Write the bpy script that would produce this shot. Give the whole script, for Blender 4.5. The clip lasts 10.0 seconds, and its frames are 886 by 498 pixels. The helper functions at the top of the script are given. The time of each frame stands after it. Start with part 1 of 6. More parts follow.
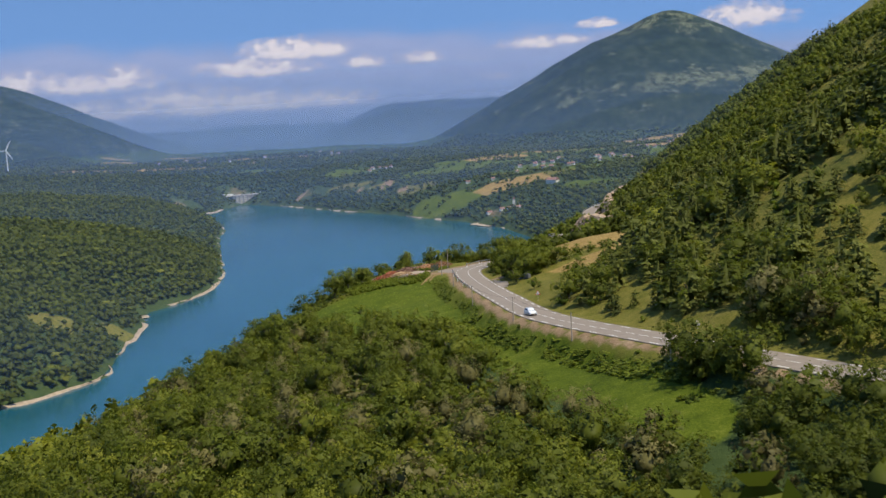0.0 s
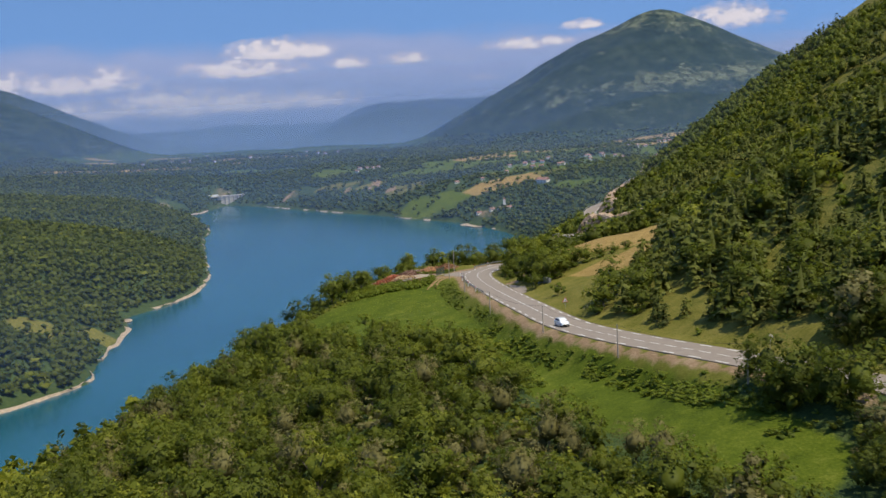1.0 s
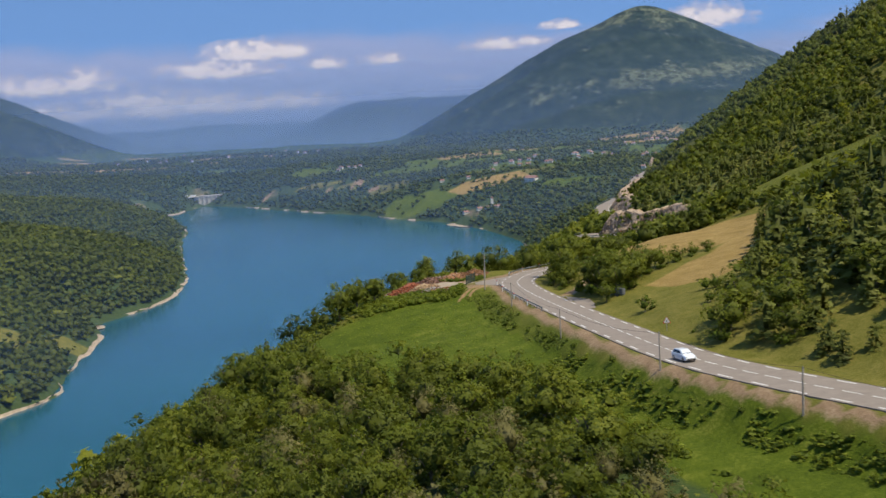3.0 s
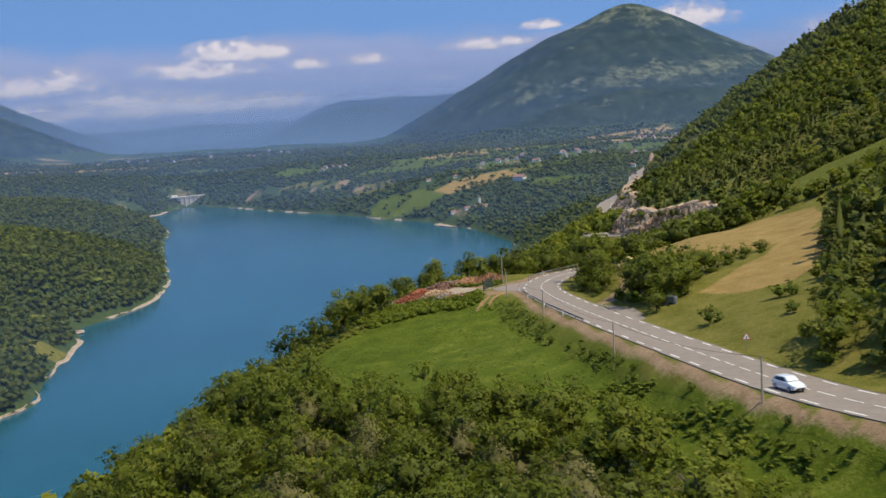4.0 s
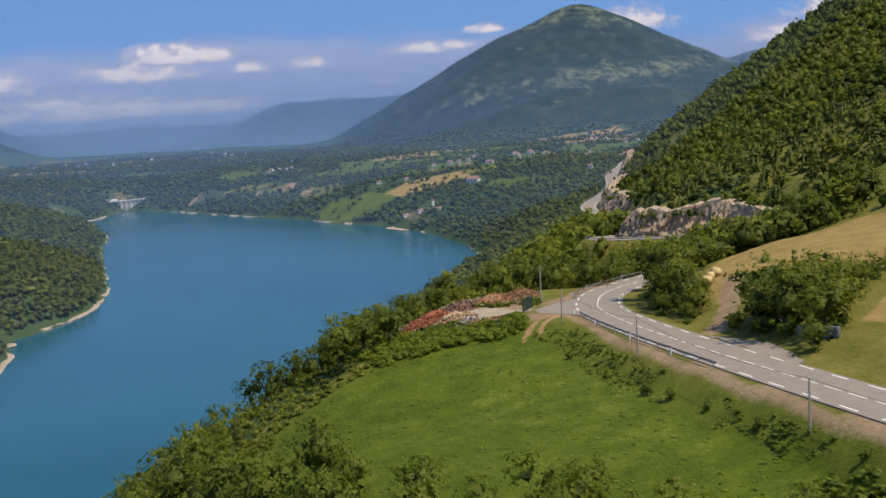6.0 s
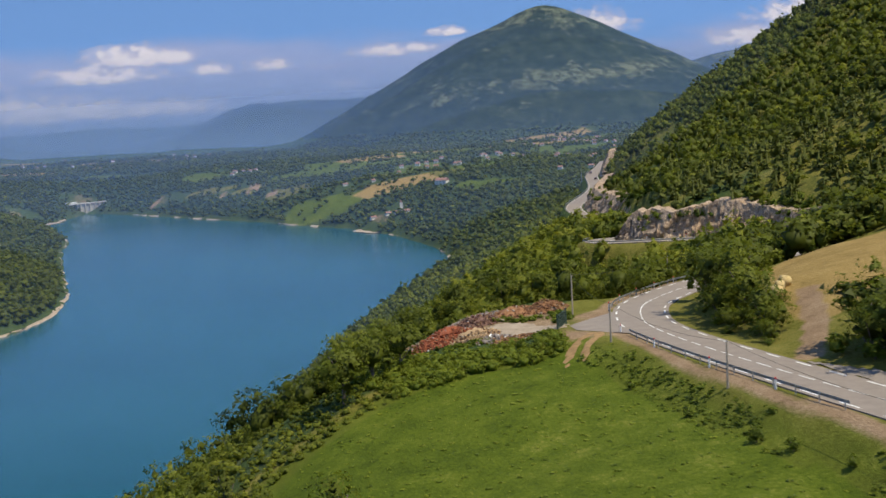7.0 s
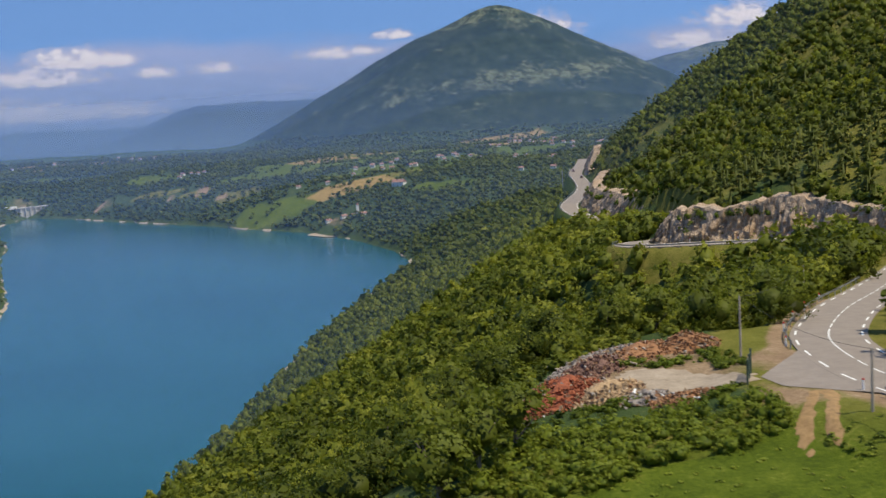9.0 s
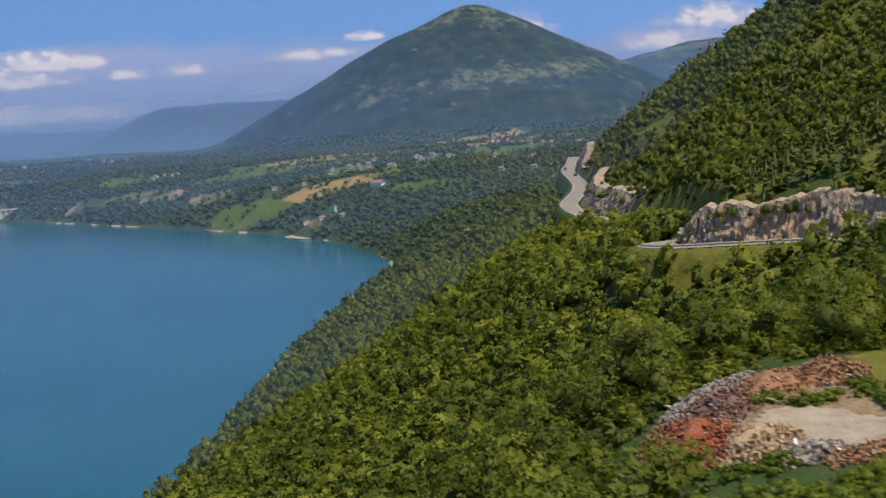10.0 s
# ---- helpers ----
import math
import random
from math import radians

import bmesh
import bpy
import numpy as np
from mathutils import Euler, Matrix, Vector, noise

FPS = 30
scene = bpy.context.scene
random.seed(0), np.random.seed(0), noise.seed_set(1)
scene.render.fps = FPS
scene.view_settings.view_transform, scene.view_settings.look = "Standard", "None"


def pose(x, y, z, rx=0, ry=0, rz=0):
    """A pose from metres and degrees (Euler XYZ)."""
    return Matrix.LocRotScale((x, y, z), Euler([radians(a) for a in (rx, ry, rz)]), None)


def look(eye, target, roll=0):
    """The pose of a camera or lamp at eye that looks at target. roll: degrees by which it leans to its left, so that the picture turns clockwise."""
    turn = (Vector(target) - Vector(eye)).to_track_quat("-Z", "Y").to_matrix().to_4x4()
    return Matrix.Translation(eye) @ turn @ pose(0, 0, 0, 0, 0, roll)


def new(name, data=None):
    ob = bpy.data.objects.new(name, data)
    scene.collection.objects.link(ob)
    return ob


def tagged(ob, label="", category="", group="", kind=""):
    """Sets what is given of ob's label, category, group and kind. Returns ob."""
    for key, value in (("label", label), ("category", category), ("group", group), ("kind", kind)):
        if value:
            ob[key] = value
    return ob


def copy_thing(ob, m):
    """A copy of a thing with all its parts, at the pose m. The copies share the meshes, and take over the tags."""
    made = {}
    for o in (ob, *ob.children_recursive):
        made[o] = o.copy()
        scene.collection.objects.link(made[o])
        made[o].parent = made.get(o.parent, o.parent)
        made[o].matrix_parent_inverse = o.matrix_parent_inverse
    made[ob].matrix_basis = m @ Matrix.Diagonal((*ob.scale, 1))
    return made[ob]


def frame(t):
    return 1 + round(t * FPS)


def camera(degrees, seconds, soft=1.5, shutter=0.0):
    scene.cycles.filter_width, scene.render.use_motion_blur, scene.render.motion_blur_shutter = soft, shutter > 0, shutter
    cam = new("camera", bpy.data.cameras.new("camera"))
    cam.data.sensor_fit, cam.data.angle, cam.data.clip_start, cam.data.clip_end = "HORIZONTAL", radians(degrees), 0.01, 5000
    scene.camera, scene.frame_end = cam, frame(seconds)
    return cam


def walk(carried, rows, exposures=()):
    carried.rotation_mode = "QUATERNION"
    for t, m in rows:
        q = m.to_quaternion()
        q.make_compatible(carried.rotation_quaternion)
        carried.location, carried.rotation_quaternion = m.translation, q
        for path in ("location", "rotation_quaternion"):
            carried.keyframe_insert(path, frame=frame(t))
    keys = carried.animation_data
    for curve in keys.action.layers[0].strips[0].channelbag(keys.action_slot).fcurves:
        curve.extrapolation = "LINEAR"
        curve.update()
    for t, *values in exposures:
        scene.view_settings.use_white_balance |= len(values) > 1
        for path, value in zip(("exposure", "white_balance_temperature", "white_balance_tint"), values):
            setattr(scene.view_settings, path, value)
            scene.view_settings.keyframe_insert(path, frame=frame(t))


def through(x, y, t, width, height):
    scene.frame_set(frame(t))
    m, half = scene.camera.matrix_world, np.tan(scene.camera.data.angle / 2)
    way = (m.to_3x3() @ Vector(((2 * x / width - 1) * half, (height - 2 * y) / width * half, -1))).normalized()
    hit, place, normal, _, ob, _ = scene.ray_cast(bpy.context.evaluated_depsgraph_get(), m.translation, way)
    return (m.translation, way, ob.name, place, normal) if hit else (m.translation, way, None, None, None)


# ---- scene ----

# ---------------------------------------------------------------- camera and path
cam = camera(42.0, 10.0, shutter=0.35)
PATH = [
    (0.0, 0.00, 0.00, 209.27, -0.00, -7.20, 3.12),
    (0.5, -3.20, 15.24, 207.58, -0.41, -7.20, 3.12),
    (1.0, -6.37, 30.51, 205.91, -0.72, -7.19, 3.14),
    (1.5, -9.51, 45.80, 204.26, -1.04, -7.18, 3.09),
    (2.0, -12.61, 61.11, 202.65, -1.32, -7.18, 3.12),
    (2.5, -15.68, 76.42, 201.06, -1.58, -7.19, 3.14),
    (3.0, -18.70, 91.73, 199.50, -1.83, -7.23, 3.26),
    (4.5, -27.45, 137.52, 194.95, -3.22, -7.29, 3.41),
    (5.0, -30.24, 152.71, 193.48, -3.78, -7.28, 3.44),
    (5.5, -32.97, 167.84, 192.03, -4.56, -7.27, 3.39),
    (7.0, -40.72, 212.82, 187.80, -7.34, -7.24, 3.30),
    (7.5, -43.14, 227.64, 186.42, -8.00, -7.23, 3.26),
    (8.0, -45.47, 242.36, 185.06, -8.66, -7.22, 3.26),
    (8.5, -47.71, 256.96, 183.72, -9.33, -7.23, 3.27),
    (9.0, -49.85, 271.45, 182.39, -9.99, -7.23, 3.33),
    (9.5, -51.89, 285.79, 181.07, -10.67, -7.26, 3.42),
    (10.0, -53.82, 300.00, 179.77, -11.33, -7.25, 3.54),
]
walk(cam, [(t, pose(x, y, z, 90 + pitch, roll, yaw)) for t, x, y, z, yaw, pitch, roll in PATH], [(0.0, 0.1), (10.0, 0.1)])

# ---------------------------------------------------------------- sky and sun
SUN_FROM = Vector((0.43, -0.30, 1.05)).normalized()
SUN_EL = math.asin(SUN_FROM.z)
SUN_AZ = math.atan2(SUN_FROM.x, SUN_FROM.y)
world = bpy.data.worlds.new("sky")
scene.world = world
world.use_nodes = True


# cumulus over the horizon: azimuth, height, half width, half height (radians)
PUFFS = [(-0.132, 0.054, 0.032, 0.0075), (-0.094, 0.053, 0.014, 0.0055), (-0.156, 0.041, 0.042, 0.0060), (-0.297, 0.033, 0.048, 0.0066), (-0.261, 0.040, 0.015, 0.0060), (-0.348, 0.034, 0.020, 0.0080),
         (-0.019, 0.043, 0.016, 0.0042), (-0.215, 0.013, 0.045, 0.0095), (-0.161, 0.012, 0.055, 0.0070), (-0.104, 0.011, 0.040, 0.0060), (-0.065, 0.042, 0.014, 0.0042), (0.134, 0.063, 0.014, 0.0032),
         (0.258, 0.061, 0.030, 0.0085), (0.432, 0.059, 0.034, 0.0075), (0.390, 0.043, 0.030, 0.0060), (-0.30, 0.010, 0.05, 0.006), (0.09, 0.050, 0.03, 0.004)]


def sky_nodes():
    """Clear summer sky with banks of low cumulus over the horizon all round."""
    nt = world.node_tree
    nt.nodes.clear()
    link = nt.links.new

    def op(kind, a, b=0.0, c=0.0):
        n = nt.nodes.new("ShaderNodeMath")
        n.operation = kind
        for sock, v in zip(n.inputs, (a, b, c)):
            if isinstance(v, (int, float)):
                sock.default_value = v
            else:
                link(v, sock)
        return n.outputs[0]

    def step(lo, hi, v):
        n = nt.nodes.new("ShaderNodeMapRange")
        n.interpolation_type = "SMOOTHSTEP"
        n.inputs[1].default_value, n.inputs[2].default_value = lo, hi
        link(v, n.inputs[0])
        return n.outputs[0]

    def puff(kx, ky, detail, shift):
        comb = nt.nodes.new("ShaderNodeCombineXYZ")
        link(op("MULTIPLY", az, kx), comb.inputs[0])
        link(op("MULTIPLY", el, ky), comb.inputs[1])
        comb.inputs[2].default_value = shift
        n = nt.nodes.new("ShaderNodeTexNoise")
        n.inputs["Scale"].default_value, n.inputs["Detail"].default_value, n.inputs["Roughness"].default_value = 1.0, detail, 0.55
        link(comb.outputs[0], n.inputs["Vector"])
        return n.outputs["Fac"]

    out = nt.nodes.new("ShaderNodeOutputWorld")
    coord = nt.nodes.new("ShaderNodeTexCoord").outputs["Generated"]
    sep = nt.nodes.new("ShaderNodeSeparateXYZ")
    link(coord, sep.inputs[0])
    az, el = op("ARCTAN2", sep.outputs[0], sep.outputs[1]), sep.outputs[2]
    lift = nt.nodes.new("ShaderNodeVectorMath")
    lift.operation = "ADD"
    lift.inputs[1].default_value = (0, 0, 0.34)
    link(coord, lift.inputs[0])
    sky = nt.nodes.new("ShaderNodeTexSky")
    sky.sky_type = "NISHITA"
    sky.sun_disc = False
    sky.sun_elevation, sky.sun_rotation = SUN_EL, SUN_AZ
    sky.altitude, sky.air_density, sky.dust_density, sky.ozone_density = 700, 1.0, 0.3, 2.0
    link(lift.outputs[0], sky.inputs[0])
    bg = nt.nodes.new("ShaderNodeBackground")
    bg.inputs[1].default_value = 0.165
    deep = nt.nodes.new("ShaderNodeMix")
    deep.data_type, deep.blend_type = "RGBA", "MULTIPLY"
    deep.inputs[0].default_value = 1.0
    deep.inputs[7].default_value = (0.83, 0.98, 1.09, 1)
    link(sky.outputs[0], deep.inputs[6])
    link(deep.outputs[2], bg.inputs[0])

    def layer(under, fac, color):
        b = nt.nodes.new("ShaderNodeBackground")
        b.inputs[0].default_value = (*color, 1)
        mx = nt.nodes.new("ShaderNodeMixShader")
        link(fac, mx.inputs[0])
        link(under, mx.inputs[1])
        link(b.outputs[0], mx.inputs[2])
        return mx.outputs[0]

    n1, n2, n3 = puff(5, 22, 5, 3.3), puff(95, 150, 8, 5.4), puff(17, 60, 5, 1.7)
    veil_edge = op("SUBTRACT", 0.052, op("MULTIPLY", op("SUBTRACT", n1, 0.5), -0.09))
    veil = op("MULTIPLY", step(-0.012, 0.012, op("SUBTRACT", veil_edge, el)), 0.8)
    shade = layer(bg.outputs[0], veil, (0.35, 0.39, 0.58))
    wob = op("MULTIPLY", op("SUBTRACT", n2, 0.5), 4.2)
    best = None
    for pa, pe, pw, ph in PUFFS:
        pe = pe - 0.004
        u = op("MULTIPLY", op("SUBTRACT", az, pa), 0.88 / pw)
        v = op("MULTIPLY", op("SUBTRACT", el, pe), 0.68 / ph)
        v = op("MAXIMUM", v, op("MULTIPLY", v, -1.7))
        dens = op("SUBTRACT", 1.0, op("ADD", op("MULTIPLY", u, u), op("MULTIPLY", v, v)))
        best = dens if best is None else op("MAXIMUM", best, dens)
    body = op("ADD", best, wob)
    shade = layer(shade, op("MULTIPLY", step(-1.0, 0.6, body), 0.78), (0.50, 0.49, 0.60))
    shade = layer(shade, op("MULTIPLY", step(0.15, 1.0, body), 0.80), (0.82, 0.74, 0.73))
    mid_band = op("MULTIPLY", step(0.012, 0.022, el), op("SUBTRACT", 1.0, step(0.03, 0.045, el)))
    wisps = op("MULTIPLY", step(0.55, 0.72, n3), mid_band)
    shade = layer(shade, op("MULTIPLY", wisps, 0.4), (0.62, 0.58, 0.66))
    link(shade, out.inputs[0])


sky_nodes()
sun = bpy.data.lights.new("sun", "SUN")
sun.energy, sun.angle, sun.color = 4.8, radians(0.6), (1.0, 0.915, 0.71)
new("sun", sun).matrix_world = look(SUN_FROM * 900, (0, 0, 0))

# ---------------------------------------------------------------- materials


def shader(name):
    m = bpy.data.materials.new(name)
    m.use_nodes = True
    nt = m.node_tree
    return m, nt, nt.nodes["Principled BSDF"], nt.links.new


def noise_node(nt, scale, detail=4, rough=0.6, coord=None):
    n = nt.nodes.new("ShaderNodeTexNoise")
    n.inputs["Scale"].default_value, n.inputs["Detail"].default_value, n.inputs["Roughness"].default_value = scale, detail, rough
    if coord is not None:
        nt.links.new(coord, n.inputs["Vector"])
    return n


def ramp(nt, fac, stops):
    r = nt.nodes.new("ShaderNodeValToRGB")
    while len(r.color_ramp.elements) < len(stops):
        r.color_ramp.elements.new(0.5)
    for e, (p, c) in zip(r.color_ramp.elements, stops):
        e.position = p
        e.color = (*c, 1) if len(c) == 3 else c
    nt.links.new(fac, r.inputs[0])
    return r.outputs[0]


def mix_col(nt, fac, a, b, blend="MIX"):
    n = nt.nodes.new("ShaderNodeMix")
    n.data_type, n.blend_type = "RGBA", blend
    for sock, v in ((n.inputs[0], fac), (n.inputs[6], a), (n.inputs[7], b)):
        if isinstance(v, (int, float)):
            sock.default_value = v
        elif isinstance(v, tuple):
            sock.default_value = (*v, 1)
        else:
            nt.links.new(v, sock)
    return n.outputs[2]


def calc(nt, op, a, b=0.0, c=0.0):
    n = nt.nodes.new("ShaderNodeMath")
    n.operation = op
    for sock, v in zip(n.inputs, (a, b, c)):
        if isinstance(v, (int, float)):
            sock.default_value = v
        else:
            nt.links.new(v, sock)
    return n.outputs[0]


def bump(nt, height, bsdf, strength=0.5, distance=0.1):
    b = nt.nodes.new("ShaderNodeBump")
    b.inputs["Strength"].default_value, b.inputs["Distance"].default_value = strength, distance
    nt.links.new(height, b.inputs["Height"])
    nt.links.new(b.outputs[0], bsdf.inputs["Normal"])


def attr(nt, name):
    n = nt.nodes.new("ShaderNodeAttribute")
    n.attribute_name = name
    return n.outputs["Fac"]


def world_pos(nt):
    return nt.nodes.new("ShaderNodeNewGeometry").outputs["Position"]


def mat_plain(name, a, b, scale=3.0, rough=0.7, metal=0.0, relief=0.3, dist=0.02, coord="pos"):
    m, nt, p, link = shader(name)
    pos = world_pos(nt)
    n1, n2 = noise_node(nt, scale, 5, 0.65, pos), noise_node(nt, scale * 7, 3, 0.6, pos)
    f = calc(nt, "ADD", calc(nt, "MULTIPLY", n1.outputs["Fac"], 0.65), calc(nt, "MULTIPLY", n2.outputs["Fac"], 0.35))
    link(ramp(nt, f, [(0.32, a), (0.68, b)]), p.inputs["Base Color"])
    p.inputs["Roughness"].default_value, p.inputs["Metallic"].default_value = rough, metal
    bump(nt, f, p, relief, dist)
    return m


def mat_foliage(name, dark, mid, light, through=0.25):
    m, nt, p, link = shader(name)
    # tint varies from tree to tree and carries the painted shade inside crowns
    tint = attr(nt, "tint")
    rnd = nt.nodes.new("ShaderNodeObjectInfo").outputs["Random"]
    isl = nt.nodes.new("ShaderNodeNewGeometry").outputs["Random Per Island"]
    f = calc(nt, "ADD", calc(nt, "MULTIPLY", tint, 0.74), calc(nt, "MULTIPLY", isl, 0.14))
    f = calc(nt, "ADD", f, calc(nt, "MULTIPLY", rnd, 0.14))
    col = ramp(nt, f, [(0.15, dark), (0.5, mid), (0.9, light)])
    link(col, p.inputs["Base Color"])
    p.inputs["Roughness"].default_value = 0.62
    p.inputs["Specular IOR Level"].default_value = 0.25
    tr = nt.nodes.new("ShaderNodeBsdfTranslucent")
    link(col, tr.inputs[0])
    mx = nt.nodes.new("ShaderNodeMixShader")
    mx.inputs[0].default_value = through
    link(p.outputs[0], mx.inputs[1])
    link(tr.outputs[0], mx.inputs[2])
    link(mx.outputs[0], nt.nodes["Material Output"].inputs[0])
    return m


def mat_ground():
    m, nt, p, link = shader("ground_cover")
    pos = world_pos(nt)
    big, mid, fine = noise_node(nt, 0.02, 5, 0.6, pos), noise_node(nt, 0.22, 5, 0.65, pos), noise_node(nt, 2.2, 4, 0.7, pos)
    grain = noise_node(nt, 7.0, 3, 0.7, pos)
    f = calc(nt, "ADD", calc(nt, "MULTIPLY", mid.outputs["Fac"], 0.5), calc(nt, "MULTIPLY", fine.outputs["Fac"], 0.5))
    f = calc(nt, "ADD", calc(nt, "MULTIPLY", f, 1.0), calc(nt, "MULTIPLY_ADD", grain.outputs["Fac"], 0.45, -0.225))
    wood = ramp(nt, f, [(0.3, (0.022, 0.040, 0.012)), (0.55, (0.05, 0.075, 0.022)), (0.75, (0.11, 0.115, 0.045))])
    grass = ramp(nt, calc(nt, "ADD", calc(nt, "MULTIPLY_ADD", f, 1.25, -0.32), calc(nt, "MULTIPLY", big.outputs["Fac"], 0.4)), [(0.3, (0.036, 0.053, 0.004)), (0.44, (0.062, 0.088, 0.006)), (0.60, (0.094, 0.121, 0.010)), (0.72, (0.18, 0.178, 0.034))])
    rough_grass = ramp(nt, f, [(0.26, (0.054, 0.062, 0.009)), (0.43, (0.108, 0.108, 0.017)), (0.62, (0.185, 0.160, 0.040)), (0.78, (0.25, 0.20, 0.07))])
    hay = ramp(nt, f, [(0.28, (0.15, 0.105, 0.034)), (0.48, (0.255, 0.172, 0.058)), (0.72, (0.38, 0.27, 0.105))])
    dirt = ramp(nt, f, [(0.3, (0.15, 0.095, 0.055)), (0.52, (0.26, 0.175, 0.105)), (0.75, (0.38, 0.29, 0.19))])
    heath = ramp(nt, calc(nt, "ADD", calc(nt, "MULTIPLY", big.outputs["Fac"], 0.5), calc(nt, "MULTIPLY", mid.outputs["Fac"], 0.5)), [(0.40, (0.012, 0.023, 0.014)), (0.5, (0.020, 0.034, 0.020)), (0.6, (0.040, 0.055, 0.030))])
    pasture = ramp(nt, f, [(0.3, (0.066, 0.080, 0.036)), (0.5, (0.115, 0.125, 0.062)), (0.7, (0.215, 0.20, 0.125))])
    broken = noise_node(nt, 0.021, 9, 0.8, pos)
    col = wood
    edge = calc(nt, "MULTIPLY_ADD", f, 0.5, -0.25)
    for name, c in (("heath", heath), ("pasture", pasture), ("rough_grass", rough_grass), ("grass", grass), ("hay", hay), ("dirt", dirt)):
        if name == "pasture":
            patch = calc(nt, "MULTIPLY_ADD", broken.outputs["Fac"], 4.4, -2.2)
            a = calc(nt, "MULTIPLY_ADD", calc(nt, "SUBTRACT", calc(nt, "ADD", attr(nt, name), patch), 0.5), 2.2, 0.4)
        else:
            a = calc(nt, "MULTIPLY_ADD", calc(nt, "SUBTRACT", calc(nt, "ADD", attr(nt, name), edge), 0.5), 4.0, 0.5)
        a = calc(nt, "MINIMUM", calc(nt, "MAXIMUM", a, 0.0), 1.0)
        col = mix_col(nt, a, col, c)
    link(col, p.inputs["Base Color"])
    p.inputs["Roughness"].default_value = 0.95
    p.inputs["Specular IOR Level"].default_value = 0.1
    bump(nt, f, p, 0.6, 0.5)
    return m


def mat_rock():
    """Layered limestone: near-upright beds, rusty stains and pale broken faces."""
    m, nt, p, link = shader("cliff_rock")
    pos = world_pos(nt)
    mp = nt.nodes.new("ShaderNodeMapping")
    mp.inputs["Rotation"].default_value = (0.25, 0.5, 0.3)
    mp.inputs["Scale"].default_value = (1.0, 1.0, 0.16)
    link(pos, mp.inputs["Vector"])
    beds, blocks, stain = noise_node(nt, 1.3, 8, 0.75, mp.outputs[0]), noise_node(nt, 2.6, 8, 0.8, pos), noise_node(nt, 0.12, 4, 0.6, pos)
    f = calc(nt, "ADD", calc(nt, "MULTIPLY", beds.outputs["Fac"], 0.55), calc(nt, "MULTIPLY", blocks.outputs["Fac"], 0.45))
    grey = ramp(nt, f, [(0.38, (0.095, 0.066, 0.047)), (0.47, (0.275, 0.206, 0.150)), (0.58, (0.47, 0.365, 0.275))])
    rust = ramp(nt, f, [(0.38, (0.125, 0.070, 0.038)), (0.47, (0.33, 0.215, 0.128)), (0.58, (0.50, 0.36, 0.235))])
    link(mix_col(nt, ramp(nt, stain.outputs["Fac"], [(0.4, (0, 0, 0)), (0.6, (1, 1, 1))]), grey, rust), p.inputs["Base Color"])
    p.inputs["Roughness"].default_value = 0.93
    bump(nt, f, p, 0.8, 0.7)
    return m


def mat_water():
    m, nt, p, link = shader("lake_water")
    pos = world_pos(nt)
    big = noise_node(nt, 0.004, 3, 0.5, pos)
    link(ramp(nt, big.outputs["Fac"], [(0.35, (0.009, 0.068, 0.098)), (0.65, (0.013, 0.083, 0.116))]), p.inputs["Base Color"])
    p.inputs["Roughness"].default_value = 0.16
    p.inputs["IOR"].default_value = 1.33
    n = noise_node(nt, 0.5, 4, 0.6, pos)
    bump(nt, n.outputs["Fac"], p, 0.25, 0.3)
    return m


GROUND = mat_ground()
WATER = mat_water()
BROADLEAF = mat_foliage("broadleaf", (0.076, 0.094, 0.010), (0.138, 0.164, 0.014), (0.255, 0.262, 0.026), 0.45)
DRY_LEAF = mat_foliage("greyish_olive_leaves", (0.095, 0.085, 0.026), (0.165, 0.15, 0.046), (0.24, 0.21, 0.08), 0.3)
PINE = mat_foliage("pine_needles", (0.085, 0.100, 0.017), (0.142, 0.162, 0.025), (0.215, 0.225, 0.040), 0.42)
BUSH = mat_foliage("bush_leaves", (0.062, 0.088, 0.007), (0.12, 0.160, 0.011), (0.215, 0.25, 0.022), 0.42)
BARK = mat_plain("bark", (0.07, 0.052, 0.038), (0.19, 0.155, 0.125), 4.0, 0.9, 0, 0.8, 0.05)
ASPHALT = mat_plain("asphalt", (0.185, 0.150, 0.122), (0.255, 0.212, 0.176), 0.6, 0.9, 0, 0.3, 0.01)
WHITE_LINE = mat_plain("road_paint", (0.62, 0.61, 0.58), (0.8, 0.79, 0.76), 2.5, 0.7, 0, 0.1, 0.005)
STEEL = mat_plain("galvanised_steel", (0.30, 0.31, 0.32), (0.46, 0.47, 0.48), 3.0, 0.5, 0.6, 0.1, 0.01)
TIMBER = mat_plain("weathered_pole_wood", (0.24, 0.20, 0.16), (0.44, 0.38, 0.32), 6.0, 0.9, 0, 0.4, 0.01)
WHITE_PAINT = mat_plain("white_paint", (0.68, 0.68, 0.67), (0.82, 0.82, 0.81), 2.0, 0.5, 0, 0.05, 0.005)
RED_PAINT = mat_plain("red_paint", (0.45, 0.03, 0.02), (0.6, 0.05, 0.035), 3.0, 0.5, 0, 0.05, 0.005)
YELLOW_PAINT = mat_plain("yellow_paint", (0.62, 0.36, 0.03), (0.72, 0.45, 0.05), 3.0, 0.5, 0, 0.05, 0.005)
CAR_PAINT = mat_plain("silver_white_car_paint", (0.66, 0.68, 0.71), (0.74, 0.76, 0.79), 1.0, 0.25, 0.1, 0.02, 0.002)
DARK_PAINT = mat_plain("dark_car_paint", (0.05, 0.035, 0.035), (0.12, 0.05, 0.04), 1.0, 0.3, 0.1, 0.02, 0.002)
GLASS_DARK = mat_plain("dark_car_glass", (0.012, 0.016, 0.02), (0.022, 0.028, 0.035), 1.0, 0.08, 0, 0.0, 0.001)
